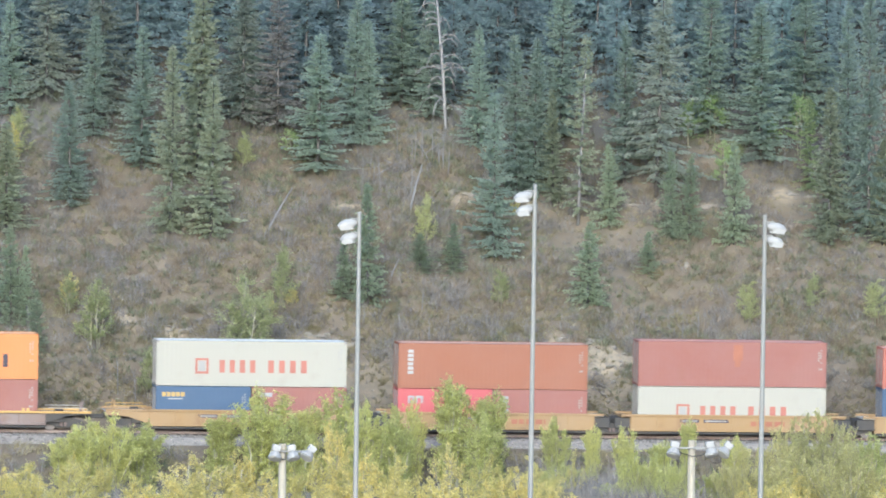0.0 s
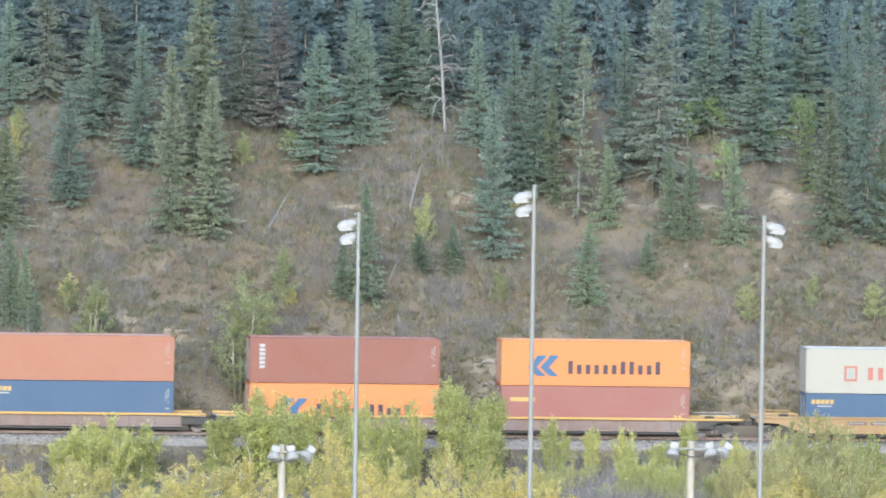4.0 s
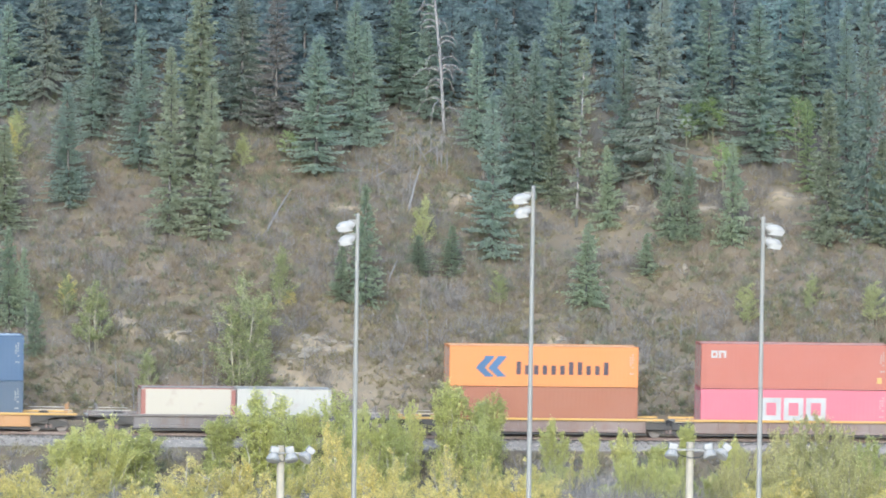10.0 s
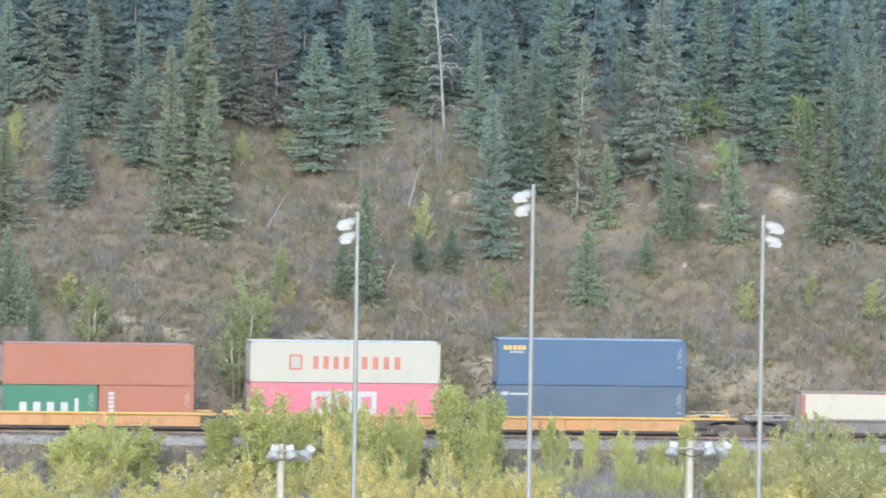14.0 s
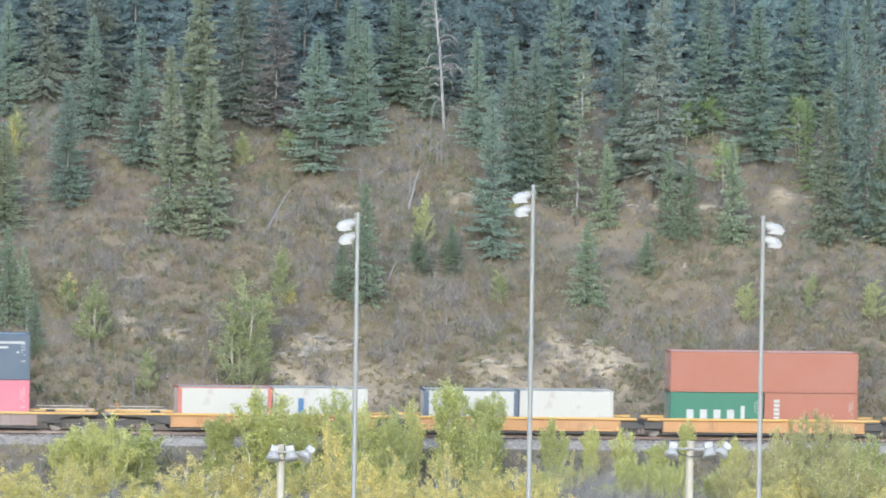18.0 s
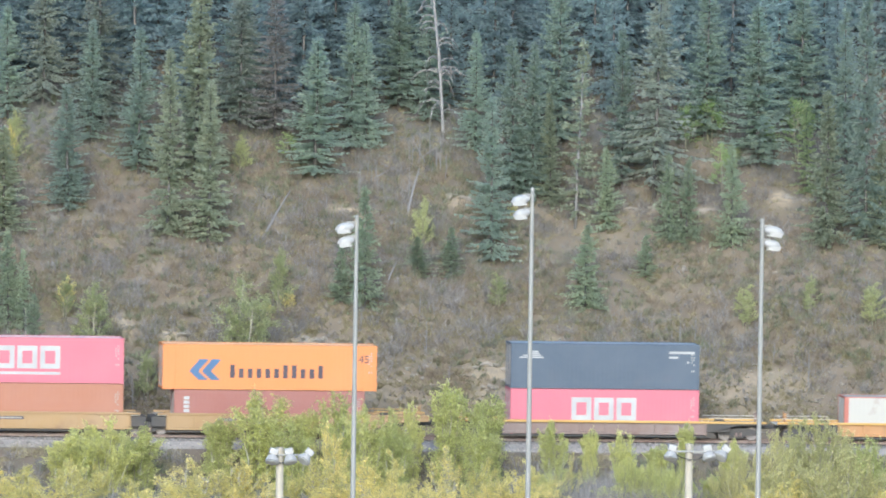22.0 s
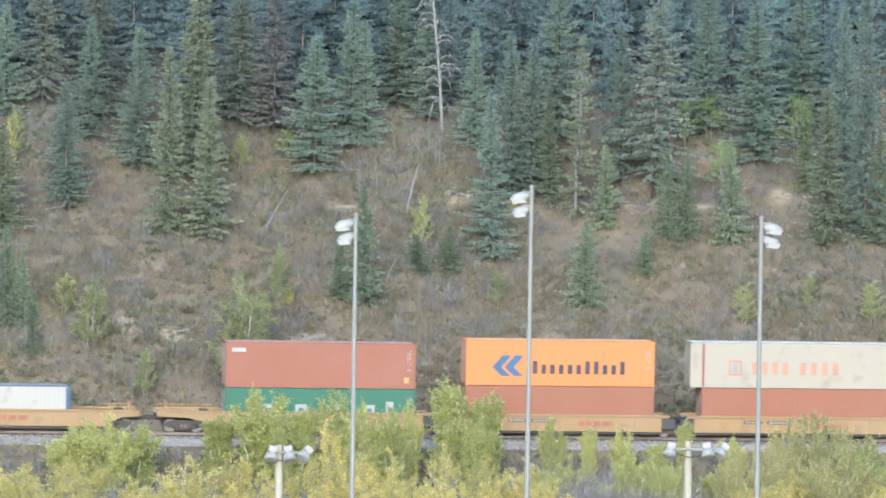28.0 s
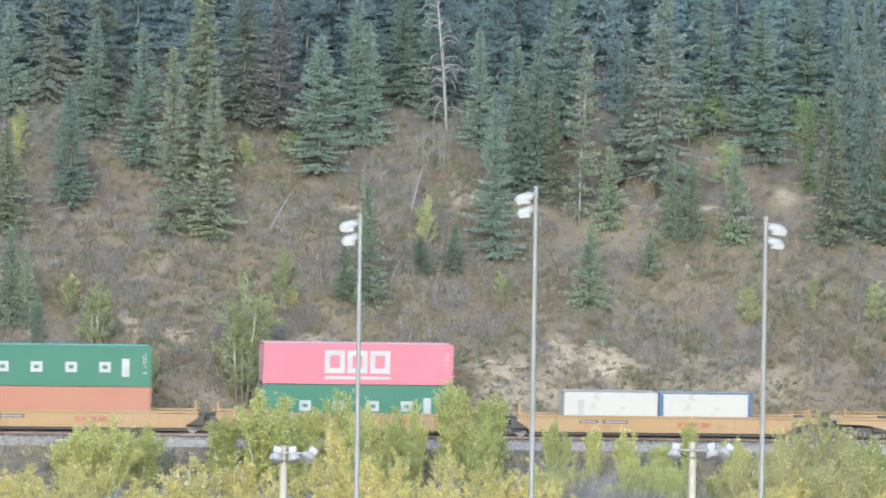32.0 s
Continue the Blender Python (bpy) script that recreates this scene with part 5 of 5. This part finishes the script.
# ---- rocks and fallen wood on the slope ----
def rocks():
    rng = random.Random(21)
    shapes = []
    for i in range(5):
        bm = bmesh.new()
        bmesh.ops.create_icosphere(bm, subdivisions=2, radius=1.0)
        for k in range(7):
            n = Vector((math.sin(k * 2.4 + i), math.cos(k * 1.7 + i * 2), math.sin(k * 3.1 + i * 0.7))).normalized()
            for v in bm.verts:
                v.co -= n * max(0, v.co.dot(n) - 0.62)
        for v in bm.verts:
            v.co *= 1 + 0.16 * noise.noise(v.co * 2.5 + Vector((i * 7, 0, 0)))
        m = bpy.data.meshes.new("rock")
        bm.to_mesh(m)
        bm.free()
        m.materials.append(STONE)
        shapes.append(m)
    # middle of each group, spread, number, largest half size
    groups = [(19.7, 19.7, 1.6, 9, 0.26), (25.9, 18.1, 2.2, 10, 0.26), (-21.9, 19.1, 1.8, 7, 0.26), (16.5, 9.8, 3.0, 22, 0.34), (5.0, 9.2, 3.0, 24, 0.36), (-9.2, 9.2, 1.6, 16, 0.4), (-6.7, 11.4, 2.0, 12, 0.34),
              (21.5, 25.3, 1.0, 4, 0.26), (-16, 13.5, 1.2, 8, 0.28), (11.7, 9.5, 2.2, 14, 0.3), (24, 9.5, 3, 8, 0.26), (-14.5, 19.0, 2.4, 16, 0.2), (-12.0, 17.5, 1.6, 6, 0.22), (1.0, 9.8, 2.4, 14, 0.3)]
    for cx, cy, r, n, most in groups:
        for _ in range(n):
            x, y, s = cx + rng.gauss(0, r * 0.6), cy + rng.gauss(0, 0.6), rng.uniform(0.08, most) ** 1.15
            ob = new("rock", rng.choice(shapes))
            ob.matrix_basis = pose(x, y, hill(x, y) + 0.1 * s, rng.uniform(0, 90), 0, rng.uniform(0, 360)) @ Matrix.Diagonal((s * rng.uniform(0.9, 1.6), s, s * 0.7, 1))
            tagged(ob, "pale angular rock half sunk in the bank", "rock", "rocks on the slope")
    # broken rock ledges: middle, length, number
    for cx, cy, long_, n in [(16.7, 25.5, 1.7, 7), (21.4, 25.2, 1.9, 8), (4.9, 27.4, 1.4, 5), (-7.9, 10.6, 1.8, 7), (-5.2, 11.8, 2.0, 8), (4.3, 10.2, 3.0, 10), (11.5, 12.4, 3.4, 9), (-15.9, 14.2, 1.5, 6), (27.7, 26.7, 1.3, 4)]:
        for k in range(n):
            x, s = cx + long_ * ((k + rng.random()) / n - 0.5) * 1.6, rng.uniform(0.16, 0.34)
            y = cy + 0.3 * math.sin(x * 1.7) + rng.uniform(-0.2, 0.2)
            ob = new("rock", rng.choice(shapes))
            ob.matrix_basis = pose(x, y, hill(x, y) + 0.12 * s, rng.uniform(-12, 12), rng.uniform(-10, 10), rng.uniform(-25, 25)) @ Matrix.Diagonal((s * rng.uniform(1.2, 2.0), s, s * rng.uniform(0.5, 0.8), 1))
            tagged(ob, "flat pale block of a broken rock ledge", "rock", "rocks on the slope")


rocks()


def rubble():
    """Loose small stones strewn over the foot of the cut bank."""
    rng = random.Random(31)
    g = Geo()
    for _ in range(2600):
        x, y = rng.uniform(-38, 40), 6.2 + abs(rng.gauss(0, 2.3))
        s = 0.035 + 0.14 * rng.random() ** 3
        z = hill(x, y) + 0.3 * s
        v = [(x + dx * s * rng.uniform(0.7, 1.4), y + dy * s * rng.uniform(0.7, 1.2), z + dz * s * rng.uniform(0.5, 0.9)) for dx, dy, dz in ((1, 0, 0), (-1, 0, 0), (0, 1, 0), (0, -1, 0), (0, 0, 1), (0, 0, -1))]
        g.add(v, [(0, 2, 4), (2, 1, 4), (1, 3, 4), (3, 0, 4), (2, 0, 5), (1, 2, 5), (3, 1, 5), (0, 3, 5)])
    solid("bank_rubble", g, STONE, "pale loose stones on the cut bank", "rubble", kind="stuff")


rubble()


def ballast_stones():
    """Broken stones lying loose on the near shoulder of the ballast."""
    rng = random.Random(32)
    g = Geo()
    for _ in range(7000):
        x, y = rng.uniform(-36, 34), -1.65 - 2.8 * rng.random()
        s = rng.uniform(0.03, 0.075)
        z = FALL * x + (-0.27 if y > -2.3 else -0.32 - 0.64 * (-2.3 - y)) + 0.02
        v = [(x + dx * s * rng.uniform(0.6, 1.4), y + dy * s * rng.uniform(0.6, 1.4), z + dz * s * rng.uniform(0.6, 1.2)) for dx, dy, dz in ((1, 0, 0), (-1, 0, 0), (0, 1, 0), (0, -1, 0), (0, 0, 1), (0, 0, -1))]
        g.add(v, [(0, 2, 4), (2, 1, 4), (1, 3, 4), (3, 0, 4), (2, 0, 5), (1, 2, 5), (3, 1, 5), (0, 3, 5)])
    solid("ballast_stones", g, BALLAST_STONE, "loose broken grey ballast stones", "ballast", kind="stuff")


ballast_stones()


def snag():
    """A tall dead spruce, barkless and leaning, with curved bare branches."""
    rng = random.Random(4)
    x, y = 4.6, 34.8
    ob = thing("dead_tree", "tall bleached dead spruce trunk with bare branches", "dead tree", at=pose(x, y, hill(x, y) - 0.2, 0, -4.5, 0))
    part("trunk", Geo().tube([(0, 0, 0), (0.05, 0, 4), (-0.05, 0, 9), (0, 0, 15)], [0.12, 0.105, 0.08, 0.03], 8), DEADWOOD, ob)
    for i in range(54):
        z, a = rng.uniform(1.6, 13.5), rng.uniform(0, 2 * math.pi)
        r = rng.uniform(1.2, 2.5) * (1 - z / 22)
        c, s = math.cos(a), math.sin(a)
        droop = rng.uniform(0.1, 0.5) + max(0, 5 - z) * 0.3
        g = Geo().tube([(0.1 * c, 0.1 * s, z), (c * r * 0.3, s * r * 0.3, z + 0.2), (c * r * 0.65, s * r * 0.65, z + 0.24 - droop * 0.2), (c * r * 0.9, s * r * 0.9, z - droop * 0.6), (c * r, s * r, z - droop - 0.2)], [0.06, 0.05, 0.042, 0.03, 0.012], 4)
        g.tube([(c * r * 0.6, s * r * 0.6, z + 0.2 - droop * 0.2), (c * r * 0.8 - s * 0.2, s * r * 0.8 + c * 0.2, z + 0.12 - droop * 0.2)], [0.03, 0.01], 3)
        part("branch", g, DEADWOOD, ob)


snag()


def log(x, y, length, turn, rise, thick, label):
    """A fallen or leaning barkless stem with stubs."""
    ob = thing("fallen_log", label, "log", "dead wood on the slope", at=pose(x, y, hill(x, y) + thick * 0.3, 0, -rise, turn))
    part("stem", Geo().tube([(0, 0, 0), (length * 0.5, 0.04, 0.03), (length, 0, 0)], [thick, thick * 0.8, thick * 0.35], 6), DEADWOOD, ob)
    for k in (0.45, 0.62, 0.8):
        part("stub", Geo().tube([(length * k, 0, 0), (length * k + 0.2, 0.3 * (-1 if k > 0.6 else 1), 0.35)], [thick * 0.3, 0.008], 4), DEADWOOD, ob)


def bare_sapling(x, y, high, seed):
    """A thin leafless sapling with upswept twigs."""
    rng = random.Random(seed)
    ob = thing("bare_sapling", "thin leafless grey sapling on the bank", "sapling", "bare saplings on the bank", at=pose(x, y, hill(x, y) - 0.1, rng.uniform(-4, 4), rng.uniform(-4, 4), 0))
    part("stem", Geo().tube([(0, 0, 0), (0.04, 0, high * 0.5), (0, 0.03, high)], [0.035, 0.025, 0.008], 5), DEADWOOD, ob)
    for i in range(9):
        z, a = high * rng.uniform(0.3, 0.95), rng.uniform(0, 6.28)
        r = 0.28 * (high - z) + 0.15
        part("twig", Geo().tube([(0, 0, z), (r * math.cos(a), r * math.sin(a), z + r * 1.1)], [0.014, 0.004], 3), DEADWOOD, ob)


for i, (x, y, high) in enumerate([(-25.6, 9.6, 3.6), (-20.0, 8.0, 2.6), (-14.4, 8.3, 3.2), (-15.3, 7.4, 2.4), (-18.9, 7.4, 2.2), (0.6, 15.2, 2.2), (-8.9, 16.2, 3.0), (17.5, 13.0, 1.8), (-2.0, 27.5, 2.6), (-0.6, 28.6, 2.4), (1.4, 28.0, 2.8), (26.8, 29.5, 2.2)]):
    bare_sapling(x, y, high, 200 + i)
tangle = random.Random(77)
for i in range(16):
    bare_sapling(tangle.uniform(-2.5, 5.5), tangle.uniform(29.0, 34.0), tangle.uniform(1.3, 2.8), 240 + i)
for i in range(9):
    bare_sapling(tangle.uniform(-22, 26), tangle.uniform(9.0, 13.0), tangle.uniform(1.2, 2.4), 260 + i)

log(-9.0, 22.3, 5.4, 60, 34, 0.1, "pale dead stem leaning up the slope")
log(1.0, 25.2, 3.9, 65, 50, 0.09, "thin grey stem leaning against shrubs")
log(-1.3, 33.1, 2.1, 3, 8, 0.08, "short bleached log across the slope")
log(-24.0, 31.5, 1.5, 20, 20, 0.08, "short bleached log beside a spruce")
log(-19.4, 31.2, 1.9, -50, -20, 0.08, "dark fallen stem on the brown slope")
for x, y, length, turn, rise in [(-0.6, 30.6, 2.6, 25, 24), (1.2, 31.2, 3.0, 150, 20), (2.4, 32.2, 2.2, 10, 35), (0.4, 32.8, 2.4, 170, 8), (3.2, 31.4, 2.8, 120, 45), (-21.5, 26.9, 2.2, -40, 18), (-17.4, 16.2, 2.4, 165, 12)]:
    log(x, y, length, turn, rise, 0.05, "thin bleached stem lying in a tangle of brush")
log(-1.5, 16.6, 2.4, 55, 50, 0.07, "thin dead stem standing askew in shrubs")


# ---- floodlight masts on the valley floor ----
def flood_head(parent, z, way, name="floodlight"):
    """A visored floodlight: bracket, housing, visor, lens and ballast box."""
    turn = pose(0, 0, z) @ Matrix.Diagonal((way, 1, 1, 1))
    housing = Geo()
    rows = [(0.14, 0.08), (0.24, 0.17), (0.42, 0.24), (0.68, 0.27), (0.92, 0.22), (1.08, 0.07)]
    housing.tube([(x, 0, 0.1 - 0.22 * x) for x, r in rows], [r for x, r in rows], 14)
    h = part(name, housing, LAMP_WHITE, parent, "white visored lamp housing", at=turn)
    part("lens", Geo().tube([(0.5, -0.02, -0.2), (0.5, -0.02, -0.28)], [0.26, 0.24], 14), LAMP_GLASS, h)
    part("visor", Geo().slab([(0.34, -0.12), (1.1, -0.1), (0.95, -0.34), (0.5, -0.3)], -0.27, -0.25).slab([(0.34, -0.12), (1.1, -0.1), (0.95, -0.34), (0.5, -0.3)], 0.25, 0.27), LAMP_WHITE, h)
    part("bracket", Geo().box((-0.12, -0.05, 0.2), (0.5, 0.05, 0.3), 0.015).box((0.1, -0.05, 0.02), (0.2, 0.05, 0.25), 0.015), GALVANISED, parent, at=turn)


def tower(x, y, top, way, label):
    z0 = hill(x, y)
    ob = thing("floodlight_mast", label, "light mast", "floodlight masts", at=pose(x, y, z0))
    h = top - z0
    part("mast", Geo().tube([(0, 0, -0.3), (0, 0, h * 0.5), (0, 0, h + 0.12)], [0.17, 0.13, 0.1], 12), GALVANISED, ob)
    part("cap", Geo().tube([(0, 0, h + 0.1), (0, 0, h + 0.2)], [0.13, 0.09], 10), GALVANISED, ob)
    part("base_plate", Geo().box((-0.35, -0.35, -0.02), (0.35, 0.35, 0.04), 0.01), GALVANISED, ob)
    flood_head(ob, h - 0.42, way)
    flood_head(ob, h - 1.12, way * 0.88)


def crossarm_pole(x, y, top, lamps, label):
    z0 = hill(x, y)
    h = top - z0
    ob = thing("floodlight_pole", label, "light pole", "wooden floodlight poles", at=pose(x, y, z0))
    part("pole", Geo().tube([(0, 0, -0.3), (0.02, 0, h * 0.5), (0, 0, h + 0.25)], [0.26, 0.22, 0.19], 10), POLE_WOOD, ob)
    part("crossarm", Geo().box((lamps[0] - 0.1, -0.3, h - 0.18), (lamps[-1] + 0.1, -0.2, h - 0.08), 0.015), GALVANISED, ob)
    part("cable", Geo().tube([(lamps[0], -0.32, h - 0.15), (lamps[0] * 0.5, -0.34, h - 0.42), (0, -0.3, h - 0.55), (lamps[1] * 0.5, -0.34, h - 0.5), (lamps[1], -0.32, h - 0.2)], [0.025] * 5, 5), CABLE, ob)
    for dx, a in zip(lamps, (12, -10, 38)):
        rows = [(0.0, 0.1), (0.06, 0.22), (0.2, 0.31), (0.34, 0.36), (0.38, 0.36)]
        lamp = part("floodlight", Geo().tube([(0, -r * 0.5, -r) for r, _ in rows], [r for _, r in rows], 14), LAMP_WHITE, ob, "white bell floodlight", at=pose(dx, -0.28, h - 0.12, 0, a, 0))
        part("lens", Geo().tube([(0, -0.19, -0.385), (0, -0.2, -0.41)], [0.33, 0.33], 14), LAMP_GLASS, lamp)
        part("ballast_box", Geo().box((-0.22, -0.16, 0.02), (0.22, 0.16, 0.34), 0.03), LAMP_WHITE, lamp)


tower(-20.03, -118.93, 19.47, -1, "tall galvanised mast with two white floodlights facing west")
tower(-11.17, -120.02, 21.01, -1, "tallest galvanised mast with two white floodlights facing west")
tower(0.46, -121.62, 19.6, 1, "tall galvanised mast with two white floodlights facing east")
crossarm_pole(-23.82, -119.03, 7.56, (-0.38, 0.45, 1.38), "wooden pole with a crossarm of three white floodlights")
crossarm_pole(-3.15, -121.73, 8.04, (-0.95, 0.92, 1.75), "weathered wooden pole with a crossarm and three floodlights")
crossarm_pole(-40.2, -117.06, 8.0, (-0.9, 0.9, 1.75), "wooden pole with floodlights at the edge of the field")


# ---- the bird ----
def build_bird():
    ob = thing("raven", "black raven in flapping flight over the valley", "bird")
    body = Geo().tube([(-0.36, 0, 0.02), (-0.24, 0, 0), (-0.05, 0, 0), (0.15, 0, 0.01), (0.27, 0, 0.04), (0.35, 0, 0.05), (0.42, 0, 0.03)], [0.03, 0.07, 0.11, 0.09, 0.06, 0.05, 0.01], 8)
    part("body", body, RAVEN, ob)
    part("tail", Geo().add([(-0.3, -0.05, 0.02), (-0.3, 0.05, 0.02), (-0.58, 0.14, 0.02), (-0.64, 0, 0.03), (-0.58, -0.14, 0.02), (-0.3, 0, -0.01)], [(0, 1, 2, 3, 4), (5, 4, 3), (5, 3, 2), (5, 2, 1), (5, 0, 4)]), RAVEN, ob)
    wings = []
    for k in (-1, 1):
        g = Geo()
        outline = [(0.14, 0.0), (0.2, 0.3), (0.12, 0.55), (-0.12, 0.74), (-0.22, 0.66), (-0.24, 0.45), (-0.2, 0.2), (-0.16, 0.0)]
        n = len(outline)
        g.v = [(x, k * y, 0.02) for x, y in outline] + [(x * 0.9, k * y * 0.98, -0.012) for x, y in outline]
        g.f = [tuple(range(n)), tuple(reversed(range(n, 2 * n)))] + [(i, n + i, n + (i + 1) % n, (i + 1) % n) for i in range(n)]
        wings.append(part("wing", g, RAVEN, ob, at=pose(0.02, k * 0.06, 0.04)))
    return ob, wings


BIRD = build_bird()
BIRD[0].scale = (1.3, 1.3, 1.3)


def fly(bird):
    ob, wings = bird
    path = [(0, -262.0, -100.0, 2.0), (11.4, -45.3, -126.0, 6.0), (12.0, -33.0, -127.8, 10.3), (12.4, -24.72, -128.77, 12.45), (12.6, -20.61, -129.25, 13.53), (12.8, -16.43, -129.78, 14.4), (13.0, -12.74, -130.19, 15.46),
            (13.2, -9.03, -130.68, 15.43), (13.4, -5.21, -131.19, 15.24), (13.6, -1.4, -131.71, 14.95), (13.8, 2.71, -132.31, 13.73), (14.4, 14.5, -133.8, 11.5), (32, 350.0, -175.0, 9.0)]
    walk(ob, [(t, pose(x, y, z, 18 if 12.9 < t < 13.7 else 8, -12 if t < 13.0 else 6, -7)) for t, x, y, z in path])
    for w, k in zip(wings, (-1, 1)):
        beat = [(0.1 * i, k * (48 * math.sin(0.1 * i * 2 * math.pi * 2.6 - 1.885) + 10)) for i in range(321)]
        walk(w, [(t, pose(0.02, k * 0.06, 0.04, a, 0, 0)) for t, a in beat])


# ---- what moves ----
def motions():
    tilt = math.degrees(-math.atan(FALL))
    times = [2.0 * i for i in range(17)]
    for ob, s, z in MOVING:
        walk(ob, [(t, pose(s + run(t), 0, z + FALL * (s + run(t)), 0, tilt, 0)) for t in times])
    for w, dx in WHEELS:
        walk(w, [(i / FPS, pose(dx, 0, 0.42, 0, math.degrees(run(i / FPS) / 0.42) % 360, 0)) for i in range(32 * FPS + 1)])
    fly(BIRD)


motions()
